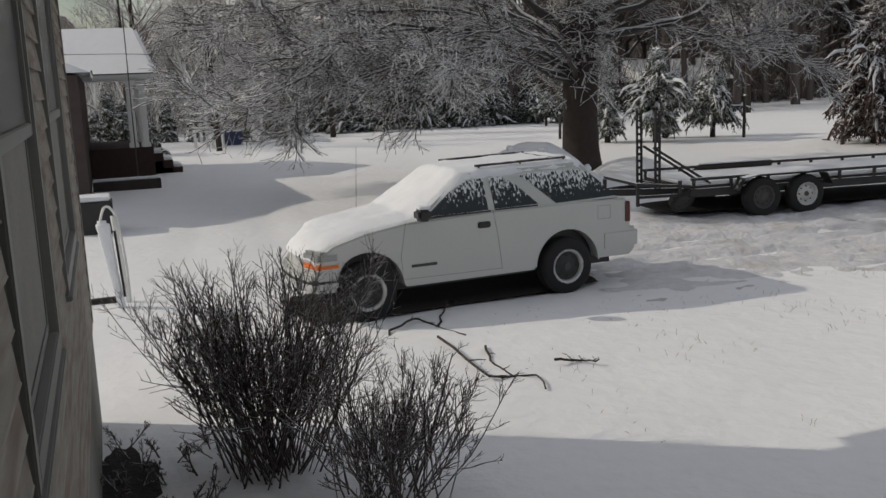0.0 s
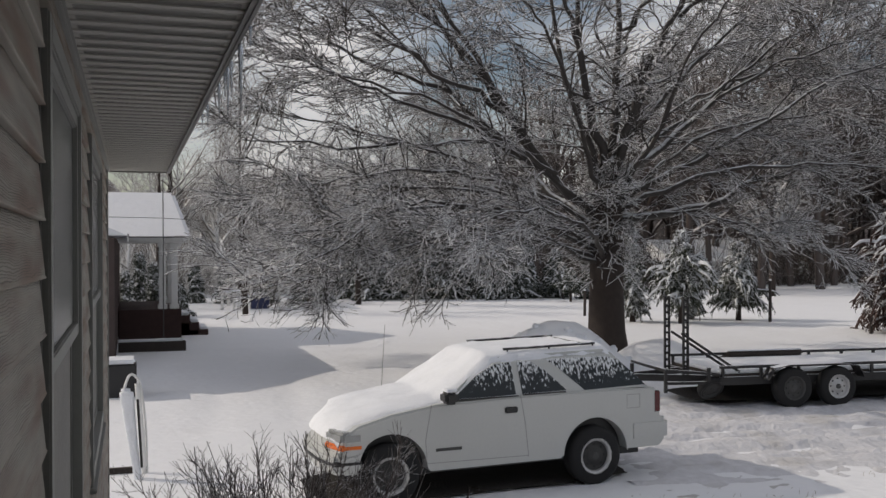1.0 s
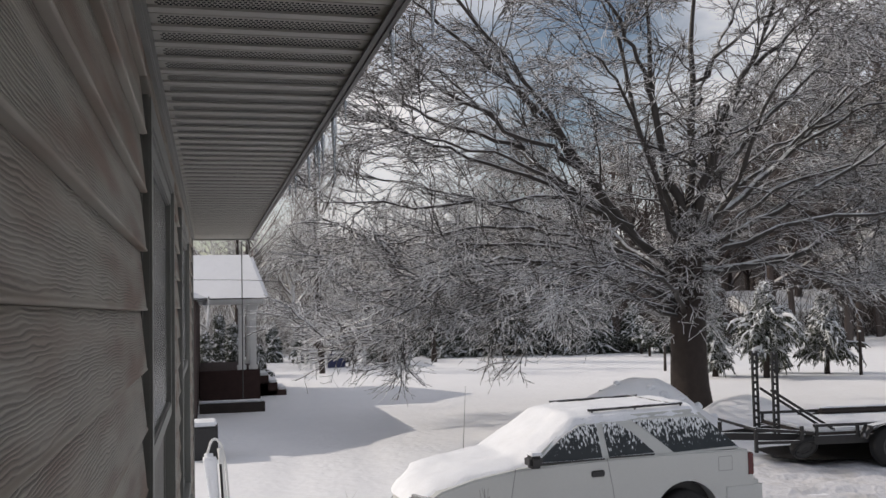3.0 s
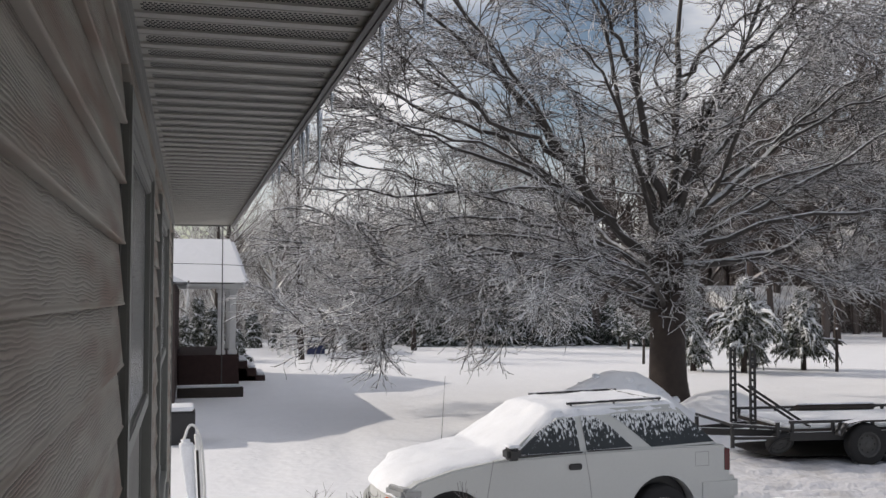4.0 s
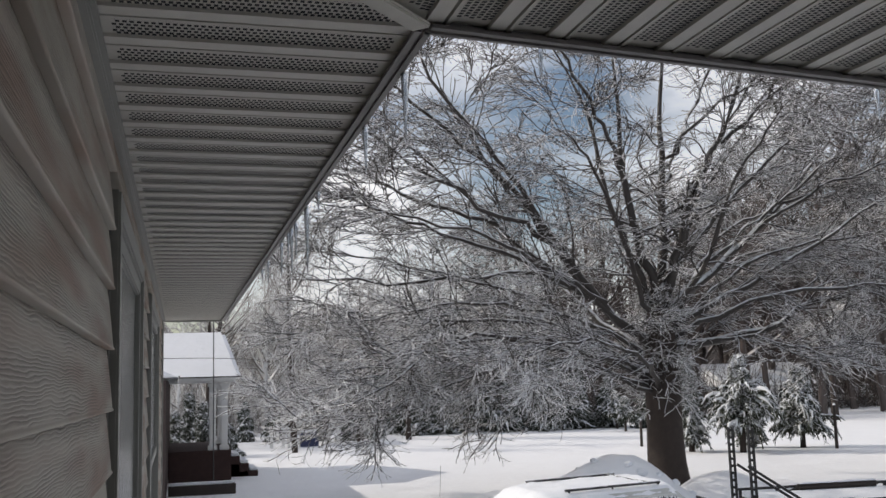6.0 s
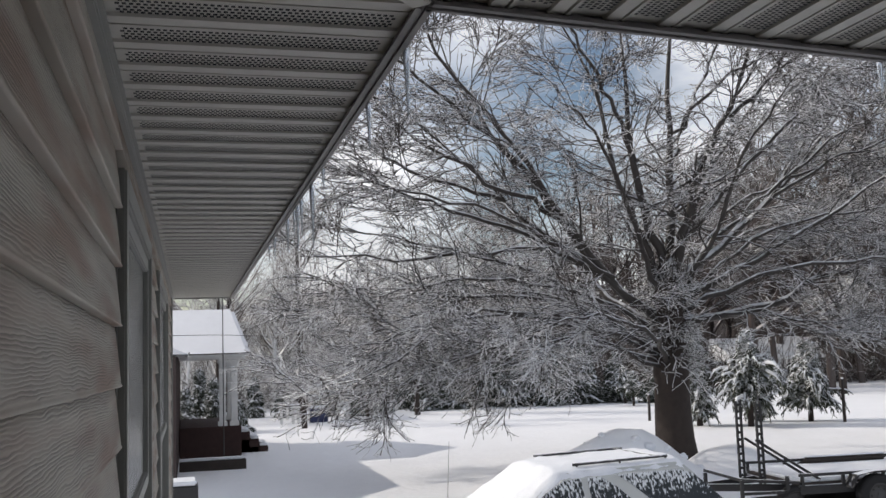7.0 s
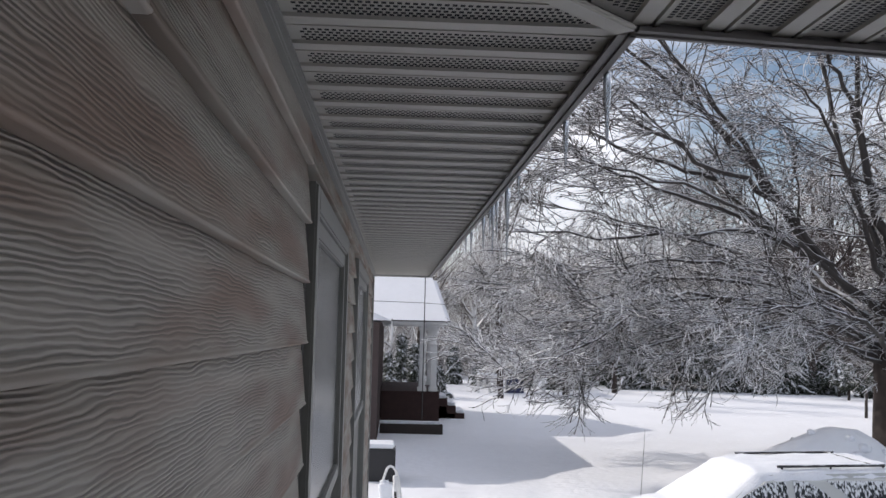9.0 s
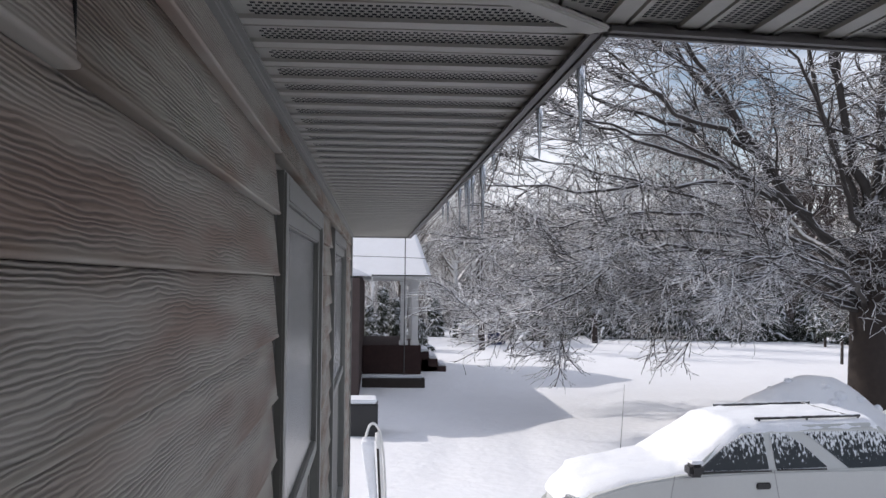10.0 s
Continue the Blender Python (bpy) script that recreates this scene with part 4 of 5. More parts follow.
def round_nose(bm):
    for k in range(1, 12):
        bmesh.ops.bisect_plane(bm, geom=bm.verts[:] + bm.edges[:] + bm.faces[:], plane_co=(0, WIDTH * k / 12, 0), plane_no=(0, 1, 0))
    for vert in bm.verts:
        vert.co.x += nose_back(vert.co.x, vert.co.y)
    return bm


suv = base_of("suv", 2.667, 12.0, 0.0, 4.0)
tagged(suv, "white two-door SUV parked on snow, its hood and roof snow-covered", "car")
body = bmesh.new()
outline = [(-0.62, 0.40), (-0.65, 0.60), (-0.63, 0.72), (-0.59, 0.82), (-0.42, 0.90), (0.0, 1.0), (0.55, 1.08), (1.5, 1.11), (2.6, 1.12), (3.38, 1.10), (3.44, 0.9), (3.46, 0.72), (3.50, 0.70), (3.50, 0.46), (3.42, 0.40)]
outline += arc(WB, 0.37, 0.43, 4, 176, 14)
outline += [(2.08, 0.36), (0.46, 0.36)]
outline += arc(0, 0.37, 0.43, 4, 176, 14)
prism(body, outline, 0.0, WIDTH)
rims = [e for e in body.edges if abs(e.verts[0].co.y - e.verts[1].co.y) < 0.01 and min(v.co.z for v in e.verts) > 0.41 and min(math.hypot(v.co.x - c, v.co.z - 0.37) for v in e.verts for c in (0, WB)) > 0.46]
bmesh.ops.bevel(body, geom=rims, offset=0.02, segments=3, affect="EDGES", clamp_overlap=True)
round_nose(body)
sb = part("body", body, PAINT, suv)
inner = bmesh.new()
box(inner, -0.45, 0.25, 0.28, 3.3, WIDTH - 0.25, 0.7)
part("underbody", inner, BLACKTRIM, suv)
cab = bmesh.new()
lo = [(0.60, 0.012, 1.05), (3.38, 0.02, 1.06), (3.38, WIDTH - 0.02, 1.06), (0.60, WIDTH - 0.012, 1.05)]
hi = [(1.26, 0.16, 1.54), (2.84, 0.17, 1.575), (2.84, WIDTH - 0.17, 1.575), (1.26, WIDTH - 0.16, 1.54)]
a = [cab.verts.new(c) for c in lo]
b = [cab.verts.new(c) for c in hi]
cab.faces.new(a[::-1])
cab.faces.new(b)
for i in range(4):
    cab.faces.new((a[i], a[(i + 1) % 4], b[(i + 1) % 4], b[i]))
bmesh.ops.bevel(cab, geom=cab.edges[:], offset=0.06, segments=3, affect="EDGES", clamp_overlap=True)
bmesh.ops.recalc_face_normals(cab, faces=cab.faces)
part("cab", cab, PAINT, suv)


def side_v(u, z):
    """The cab's near side at a height."""
    return 0.04 + (z - 1.1) * 0.27


def pane(name, pts, material, out=0.012, label=""):
    bm = bmesh.new()
    front = [bm.verts.new((u, side_v(u, z) - out, z)) for u, z in pts]
    back = [bm.verts.new((u, side_v(u, z) + 0.01, z)) for u, z in pts]
    bm.faces.new(front)
    n = len(pts)
    for i in range(n):
        bm.faces.new((front[i], front[(i + 1) % n], back[(i + 1) % n], back[i]))
    bmesh.ops.recalc_face_normals(bm, faces=bm.faces)
    return part(name, bm, material, suv, label)


door_glass = pane("door_window", [(0.73, 1.11), (1.52, 1.13), (1.50, 1.49), (1.27, 1.47), (1.06, 1.36)], FROSTGLASS, 0.012, "dark side glass streaked with frost")
pane("quarter_window", [(1.60, 1.13), (2.18, 1.14), (1.92, 1.38), (1.74, 1.49), (1.58, 1.49)], FROSTGLASS)
pane("rear_side_window", [(2.42, 1.125), (3.26, 1.145), (3.11, 1.29), (2.94, 1.44), (2.78, 1.5), (1.94, 1.5), (2.1, 1.4)], FROSTGLASS, 0.012, "dark rear glass speckled with snow")
bt = bmesh.new()
for u0, u1, z in ((0.70, 1.54, 1.115), (1.60, 2.16, 1.125)):
    bar(bt, (u0, 0.018, z), (u1, 0.018, z), 0.012, 0.018)
part("belt_trim", bt, TRAILER, suv)
dr = bmesh.new()
for pts in (((0.42, 0.44), (0.40, 0.7), (0.47, 1.08)), ((1.66, 0.42), (1.62, 0.8), (1.56, 1.12))):
    for p, q in zip(pts, pts[1:]):
        bar(dr, (p[0], 0.002, p[1]), (q[0], 0.002, q[1]), 0.008, 0.009)
bar(dr, (0.43, 0.003, 0.445), (1.66, 0.003, 0.43), 0.008, 0.008)
part("door_seam", dr, SEAMGREY, suv)
part("door_handle", one_box(1.36, -0.022, 0.93, 1.52, 0.01, 1.0, bevel=0.012), BLACKTRIM, suv)
bg = bmesh.new()
bar(bg, (0.52, -0.003, 0.585), (0.83, -0.003, 0.585), 0.008, 0.032)
part("badge", bg, DARKSTEEL, suv)
mr = bmesh.new()
box(mr, 0.56, -0.2, 1.10, 0.72, 0.0, 1.24, bevel=0.035)
mirror = part("mirror", mr, BLACKTRIM, suv)
part("mirror_snow", one_box(0.57, -0.19, 1.235, 0.71, -0.02, 1.27, bevel=0.015), SNOW_THIN, mirror)
part("headlight", round_nose(one_box(-0.648, -0.006, 0.72, -0.36, 0.34, 0.85, bevel=0.03)), CLEARLENS, suv)
part("turn_signal", round_nose(one_box(-0.655, -0.008, 0.655, -0.36, 0.34, 0.715, bevel=0.012)), AMBER, suv)
bp = bmesh.new()
box(bp, -0.72, -0.015, 0.40, -0.36, WIDTH + 0.015, 0.64, bevel=0.05)
bumper = part("front_bumper", round_nose(bp), PAINT, suv)
part("rub_strip", round_nose(one_box(-0.728, -0.022, 0.5, -0.37, WIDTH + 0.02, 0.545, bevel=0.008)), BLACKTRIM, bumper)
bp = bmesh.new()
box(bp, 3.02, -0.012, 0.46, 3.58, WIDTH + 0.012, 0.74, bevel=0.05)
part("rear_bumper", bp, PAINT, suv)
part("tail_light", one_box(3.36, -0.006, 0.8, 3.452, 0.12, 1.06, bevel=0.012), REDLENS, suv)
part("tail_light", one_box(3.33, WIDTH - 0.12, 0.76, 3.452, WIDTH + 0.01, 1.06, bevel=0.015), REDLENS, suv)
rk = bmesh.new()
for v in (0.32, WIDTH - 0.32):
    rod(rk, (1.5, v, 1.618), (2.72, v, 1.64), 0.016)
    for u in (1.55, 2.1, 2.7):
        rod(rk, (u, v, 1.52), (u, v, 1.63), 0.011)
rod(rk, (2.6, 0.32, 1.64), (2.6, WIDTH - 0.32, 1.64), 0.01)
part("roof_rack", rk, TRAILER, suv)
fd_ = bmesh.new()
for p, q in (((2.98, 0.88), (3.16, 0.88)), ((3.16, 0.88), (3.16, 1.04)), ((3.16, 1.04), (2.98, 1.04)), ((2.98, 1.04), (2.98, 0.88))):
    bar(fd_, (p[0], 0.002, p[1]), (q[0], 0.002, q[1]), 0.007, 0.007)
part("fuel_door_seam", fd_, SEAMGREY, suv)
part("antenna", rod(bmesh.new(), (0.42, WIDTH - 0.12, 1.02), (0.47, WIDTH - 0.12, 1.85), 0.004, 0.002, 6), DARKSTEEL, suv)
for u in (0.0, WB):
    wheel(suv, u, 0.1, 0.345, RIMDARK)
    wheel(suv, u, WIDTH - 0.1, 0.345, RIMDARK)
for u in (0, WB):
    ah = bmesh.new()
    lip = arc(u, 0.37, 0.436, 2, 178, 16)
    for p, q in zip(lip, lip[1:]):
        bar(ah, (p[0], 0.004, p[1]), (q[0], 0.004, q[1]), 0.014, 0.010)
    part("arch_lip", ah, PAINT, suv)
    well = bmesh.new()
    prism(well, arc(u, 0.37, 0.425, 0, 180, 16), 0.16, WIDTH - 0.16)
    part("wheel_well", well, BLACKTRIM, suv)


def snow_sheet(name, us, zs, v_edges, label):
    """A rounded blanket of snow over the car, along its length."""
    nv = 22
    grid = []
    for u, z, (v0, v1) in zip(us, zs, v_edges):
        row = []
        for j in range(nv):
            t = j / (nv - 1)
            edge = min(1.0, 4.5 * min(t, 1 - t))
            front = min(1.0, max(0.0, (u + 0.66) / 0.3)) ** 0.7
            h = 0.035 + (0.07 * math.sqrt(edge)) * front + 0.035 * math.sqrt(edge) - 0.035 + 0.02 * noise.noise((u * 3, t * 6, 1)) + 0.008 * noise.noise((u * 14, t * 26, 2)) - 0.05 * (edge < 0.05)
            row.append((u + nose_back(u, v0 + (v1 - v0) * t) + 0.02 * front * noise.noise((u * 5, t * 9, 4)), v0 + (v1 - v0) * t + 0.012 * noise.noise((u * 9, t * 3, 8)), z - 0.035 + h))
        grid.append(row)
    n = len(grid)
    v = np.array(grid).reshape(-1, 3)
    i = np.arange(n * nv).reshape(n, nv)
    f = np.stack([i[:-1, :-1], i[1:, :-1], i[1:, 1:], i[:-1, 1:]], -1).reshape(-1, 4)
    ob = array_mesh(name, v, f, SNOW_THIN)
    ob.matrix_basis = suv.matrix_basis
    return tagged(ob, label, "snow")


U = np.linspace(-0.66, 3.0, 76)
Z = np.interp(U, (-0.66, -0.6, -0.5, -0.4, -0.25, 0.0, 0.58, 1.24, 1.5, 2.84, 3.0), (0.76, 0.82, 0.865, 0.9, 0.945, 1.005, 1.08, 1.53, 1.55, 1.575, 1.40))
VE = [(np.interp(u, (-0.6, 0.45, 0.75, 1.26, 2.9), (0.04, 0.0, 0.08, 0.16, 0.19)), WIDTH - np.interp(u, (-0.6, 0.45, 0.75, 1.26, 2.9), (0.04, 0.0, 0.08, 0.16, 0.19))) for u in U]
snow_sheet("snow_blanket", U, Z, VE, "soft white snow over the SUV's hood, windshield and roof")

# bare ground sheltered by the car, coloured dark to deepen the shade there
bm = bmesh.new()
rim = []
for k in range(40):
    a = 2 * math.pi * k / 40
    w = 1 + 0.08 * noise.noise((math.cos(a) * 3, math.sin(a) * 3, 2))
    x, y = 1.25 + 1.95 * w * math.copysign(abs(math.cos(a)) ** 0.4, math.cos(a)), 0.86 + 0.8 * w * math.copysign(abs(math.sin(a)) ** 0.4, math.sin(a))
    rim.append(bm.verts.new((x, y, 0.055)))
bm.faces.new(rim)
bare = part("gravel_shade_patch", bm, BAREGROUND)
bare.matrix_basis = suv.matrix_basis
tagged(bare, "dark bare gravel sheltered beneath the parked car, deepening its shade", "gravel", kind="structure")

# ---------------------------------------------------------------- car-hauler trailer
trailer = base_of("trailer", 10.894, 15.82, 0.0, -6.0)
tagged(trailer, "black steel tandem-axle car trailer with a snow-covered deck", "trailer")
DZ, FU, RU, V0, V1 = 0.56, -1.3, 4.6, 0.18, 2.05
fr = bmesh.new()
for v in (V0, V1):
    bar(fr, (FU, v, DZ - 0.08), (RU, v, DZ - 0.08), 0.06, 0.14)
for u in np.linspace(FU, RU, 9):
    bar(fr, (u, V0, DZ - 0.08), (u, V1, DZ - 0.08), 0.05, 0.1)
part("frame", fr, TRAILER, trailer)
part("deck", one_box(FU, V0 + 0.03, DZ - 0.02, RU, V1 - 0.03, DZ + 0.03, bevel=0.01), DARKWOOD, trailer)
part("deck_snow", one_box(FU + 0.02, V0 + 0.05, DZ + 0.031, RU, V1 - 0.05, DZ + 0.1, bevel=0.03), SNOW_THIN, trailer, "even layer of snow on the deck")
for v in (V0 - 0.02, V1 + 0.02):
    rl = bmesh.new()
    bar(rl, (FU, v, DZ + 0.16), (RU, v, DZ + 0.16), 0.05, 0.05)
    part("side_rail", rl, TRAILER, trailer)
    for u in np.linspace(FU + 0.05, RU - 0.05, 9):
        ps = bmesh.new()
        bar(ps, (u, v, DZ - 0.02), (u, v, DZ + 0.14), 0.045, 0.045)
        part("rail_post", ps, TRAILER, trailer)
for u in (0.0, 0.86):
    wheel(trailer, u, 0.06, 0.35, DARKSTEEL if u == 0 else STEEL, 0.35, 0.21, DARKSTEEL if u == 0 else STEEL)
    wheel(trailer, u, V1 + 0.1, 0.35, DARKSTEEL, 0.35, 0.21)
fd = bmesh.new()
for p, q in zip([(-0.5, 0.5), (-0.38, 0.7), (-0.1, 0.75), (0.96, 0.75), (1.24, 0.7), (1.36, 0.5)], [(-0.38, 0.7), (-0.1, 0.75), (0.96, 0.75), (1.24, 0.7), (1.36, 0.5)]):
    bar(fd, (p[0], 0.06, p[1]), (q[0], 0.06, q[1]), 0.26, 0.015)
part("fender", fd, TRAILER, trailer)
tg = bmesh.new()
bar(tg, (FU, 0.55, 0.48), (FU - 1.4, 1.1, 0.48), 0.07, 0.12)
bar(tg, (FU, 1.7, 0.48), (FU - 1.4, 1.15, 0.48), 0.07, 0.12)
bar(tg, (FU - 1.4, 1.12, 0.5), (FU - 1.75, 1.12, 0.5), 0.09, 0.1)
part("tongue", tg, TRAILER, trailer)
jk = bmesh.new()
rod(jk, (FU - 1.2, 1.12, 0.02), (FU - 1.2, 1.12, 0.72), 0.035)
rod(jk, (FU - 1.2, 1.12, 0.0), (FU - 1.2, 1.12, 0.03), 0.09)
part("jack", jk, TRAILER, trailer)
gd = bmesh.new()
bar(gd, (FU - 0.95, V0 + 0.1, 0.68), (FU - 0.95, 1.7, 0.68), 0.05, 0.05)
bar(gd, (FU - 0.95, V0 + 0.1, 0.68), (FU, V0, 0.6), 0.05, 0.05)
bar(gd, (FU - 0.95, V0 + 0.1, 0.68), (FU - 0.95, V0 + 0.1, 0.3), 0.05, 0.05)
bar(gd, (FU - 0.95, V0 + 0.1, 0.46), (FU, V0, 0.46), 0.05, 0.05)
bar(gd, (FU - 0.2, V0, 0.46), (FU - 0.2, V0, 0.72), 0.05, 0.05)
part("front_rack", gd, TRAILER, trailer)


part("side_plank", one_box(-0.2, V1 - 0.14, DZ + 0.1, 1.45, V1 - 0.02, DZ + 0.21, bevel=0.04), DARKWOOD, trailer, "dark plank lying along the rail")
part("plank_snow", one_box(-0.15, V1 - 0.13, DZ + 0.212, 1.4, V1 - 0.03, DZ + 0.235, bevel=0.01), SNOW_THIN, trailer)


def ramp(u, v, h):
    bm = bmesh.new()
    for d in (-0.04, 0.04):
        bar(bm, (u + d, v, DZ - 0.02), (u + d, v, DZ + h), 0.028, 0.05)
    for z in np.arange(0.1, h, 0.12):
        bar(bm, (u - 0.04, v, DZ + z), (u + 0.04, v, DZ + z), 0.03, 0.045)
    part("loading_ramp", bm, TRAILER, trailer, "upright ladder-like loading ramp")


ramp(FU - 0.58, 1.0, 1.36)
ramp(FU - 0.42, 0.6, 1.36)
bc = bmesh.new()
for v in (1.0, 0.6):
    bar(bc, (FU - 0.5, v, DZ + 0.72), (FU + 0.42, v - 0.35, DZ + 0.06), 0.045, 0.045)
part("ramp_brace", bc, TRAILER, trailer)
sp = base_of("spare_wheel", 0, 0)
sp.parent = trailer
sp.matrix_basis = pose(FU - 0.1, 0.32, 0.36, 40, 0, 8)
wheel(sp, 0, 0, 0, DARKSTEEL, 0.23, 0.15, DARKSTEEL)
# dark bare ground below the deck, also painting in its shade
bm = bmesh.new()
rim = [bm.verts.new((1.6 + 3.2 * (1 + 0.06 * noise.noise((k * 0.9, 1, 1))) * math.copysign(abs(math.cos(k * math.pi / 20)) ** 0.35, math.cos(k * math.pi / 20)), 1.2 + 0.85 * math.copysign(abs(math.sin(k * math.pi / 20)) ** 0.4, math.sin(k * math.pi / 20)), 0.11)) for k in range(40)]
bm.faces.new(rim)
bare = part("gravel_shade_patch", bm, BAREGROUND)
bare.matrix_basis = trailer.matrix_basis
tagged(bare, "dark bare gravel sheltered beneath the trailer deck, deepening its shade", "gravel", kind="structure")

# ---------------------------------------------------------------- neighbour's brick house
nh = tagged(base_of("brick_house", 0, 0), "dark red brick house with a white-columned porch and snowy roof", "house")
part("wall", one_box(-12, 26.4, -0.3, -0.35, 38, 3.05), MORTAR, nh)
rows_z = np.arange(0.0, 3.0, 0.075)
wv_, wf_ = [], []
for k, z in enumerate(rows_z):
    for y in np.arange(26.6 + (0.105 if k % 2 else 0), 37.9, 0.21):
        c = len(wv_)
        wv_ += [(-0.343, y - 0.098, z), (-0.343, y + 0.098, z), (-0.343, y + 0.098, z + 0.063), (-0.343, y - 0.098, z + 0.063)]
        wf_.append((c, c + 1, c + 2, c + 3))
tagged(array_mesh("brickwork", np.array(wv_), np.array(wf_), BRICK, nh, smooth=False), kind="stuff")
PX, PY0, PY1 = 1.55, 32.3, 37.0
part("porch_floor", one_box(-0.33, PY0, -0.2, PX - 0.05, PY1, 0.92, bevel=0.02), BRICK, nh, "low dark brick porch base")
for x, y in ((0.95, PY0 + 0.2), (1.3, PY0 + 0.2), (1.3, PY0 + 3.2)):
    cl = bmesh.new()
    box(cl, x - 0.1, y - 0.1, 0.94, x + 0.1, y + 0.1, 2.92, bevel=0.02)
    box(cl, x - 0.14, y - 0.14, 0.925, x + 0.14, y + 0.14, 1.06, bevel=0.01)
    box(cl, x - 0.14, y - 0.14, 2.82, x + 0.14, y + 0.14, 2.93, bevel=0.01)
    part("column", cl, WHITEWOOD, nh, "square white porch column")
part("porch_beam", one_box(-0.33, PY0 - 0.1, 2.94, PX + 0.1, PY1, 3.1, bevel=0.01), WHITEWOOD, nh)
rf = bmesh.new()
c = [(-12.4, PY0 - 0.35, 3.12), (PX + 0.25, PY0 - 0.35, 3.12), (PX + 0.25, PY1 + 1.0, 3.12), (-12.4, PY1 + 1.0, 3.12), (-12.4, PY0 + 2.6, 4.66), (PX - 0.15, PY0 + 2.6, 4.66)]
q = [rf.verts.new(p) for p in c]
for f in ((0, 1, 5, 4), (1, 2, 5), (2, 3, 4, 5), (0, 4, 3), (3, 2, 1, 0)):
    rf.faces.new([q[i] for i in f])
bmesh.ops.bevel(rf, geom=[e for e in rf.edges if q[5] in e.verts], offset=0.12, segments=3, affect="EDGES", clamp_overlap=True)
bmesh.ops.recalc_face_normals(rf, faces=rf.faces)
part("porch_roof", rf, SNOW, nh, "roof slope under smooth snow")
part("eave_board", one_box(-12.3, PY0 - 0.34, 3.02, PX + 0.22, PY0 - 0.3, 3.13), WHITEWOOD, nh)
rf = bmesh.new()
c = [(-12.6, 26.0, 3.1), (-0.05, 26.0, 3.1), (-0.05, PY0 + 0.5, 3.1), (-12.6, PY0 + 0.5, 3.1), (-6.2, 26.0, 5.8), (-6.2, PY0 + 0.5, 5.8)]
q = [rf.verts.new(p) for p in c]
for f in ((0, 1, 4), (1, 2, 5, 4), (2, 3, 5), (3, 0, 4, 5), (3, 2, 1, 0)):
    rf.faces.new([q[i] for i in f])
bmesh.ops.recalc_face_normals(rf, faces=rf.faces)
part("main_roof", rf, SNOW, nh)
part("rake_board", one_box(-0.06, 26.0, 2.96, -0.03, PY0 - 0.35, 3.12), WHITEWOOD, nh)
part("drip_edge", one_box(-0.02, PY0 - 0.385, 3.1, PX + 0.26, PY0 - 0.345, 3.135), DARKSTEEL, nh, "dark metal drip edge")
part("drip_edge", one_box(-0.045, 26.0, 3.085, -0.015, PY0 - 0.39, 3.135), DARKSTEEL, nh, "dark metal drip edge")
for k in range(3):
    st = part("step", one_box(PX - 0.05, PY0 + 0.8, -0.1, PX + 0.25 + 0.28 * (2 - k), PY0 + 2.2, 0.2 + 0.23 * k, bevel=0.015), BRICK, nh)
    part("step_snow", one_box(PX + (0.26 + 0.28 * (1 - k) if k < 2 else -0.04), PY0 + 0.82, 0.201 + 0.23 * k, PX + 0.24 + 0.28 * (2 - k), PY0 + 2.18, 0.29 + 0.23 * k, bevel=0.03), SNOW_THIN, st, "snow on the step")

ms = tagged(base_of("service_mast", 0.93, 31.0), "thin dark mast standing before the brick porch", "pole")
part("pole", rod(bmesh.new(), (0, 0, -0.2), (0, 0, 4.8), 0.018, 0.014, 8), DARKSTEEL, ms)
wr = tagged(base_of("service_wire", 0, 0), "thin dark service wire sagging past the snowy roof", "wire")
wl_ = spline(((-6, 31.0, 4.1), (-2, 31.05, 3.74), (0.93, 31.1, 3.66), (2.4, 33, 3.62)), 16)
tube_mesh("strand", [(wl_[None], np.full((1, 16), 0.009))], DARKSTEEL, wr, 6)

# planter walls, bins and a rail by the neighbour's drive
pw = tagged(base_of("planter_wall", 0, 0), "low dark timber planter edge topped with snow", "planter")
part("timber", one_box(-0.3, 28.9, -0.1, 1.45, 29.15, 0.26, bevel=0.02), DARKWOOD, pw)
part("snow_cap", one_box(-0.3, 28.92, 0.261, 1.4, 29.13, 0.33, bevel=0.03), SNOW_THIN, pw)
bn = tagged(base_of("storage_box", 0, 0), "dark storage box with snow on its lid", "box")
part("body", one_box(-0.6, 20.9, -0.05, 0.12, 21.7, 0.62, bevel=0.03), BLACKTRIM, bn)
part("lid_snow", one_box(-0.58, 20.92, 0.621, 0.1, 21.68, 0.7, bevel=0.03), SNOW_THIN, bn)
rl = tagged(base_of("hand_rail", 0.09, 14.3), "white iron stair rail crusted with ice and snow", "railing")
for k, (x0, x1, w0, w1, z1) in enumerate(((0.03, -0.14, 0.032, 0.055, 1.1), (0.09, 0.0, 0.03, 0.035, 1.12))):
    bm = bmesh.new()
    n = 9
    prev = None
    for i in range(n):
        t = i / (n - 1)
        w = w0 + (w1 - w0) * t + 0.008 * noise.noise((t * 9, k, 3))
        cx, cy, cz = x0 + (x1 - x0) * t, 0.25 * k, -0.1 + (z1 + 0.1) * t
        ring = [bm.verts.new((cx + w * math.cos(a), cy + 0.6 * w * math.sin(a), cz)) for a in [m * math.pi / 5 for m in range(10)]]
        if prev:
            for m in range(10):
                bm.faces.new((prev[m], prev[(m + 1) % 10], ring[(m + 1) % 10], ring[m]))
        prev = ring
    bm.faces.new(prev)
    part("post", bm, SNOW_THIN if k == 0 else WHITEWOOD, rl, "post thickly crusted with wind-blown snow" if k == 0 else "", smooth=True)
slab = bmesh.new()
prev = None
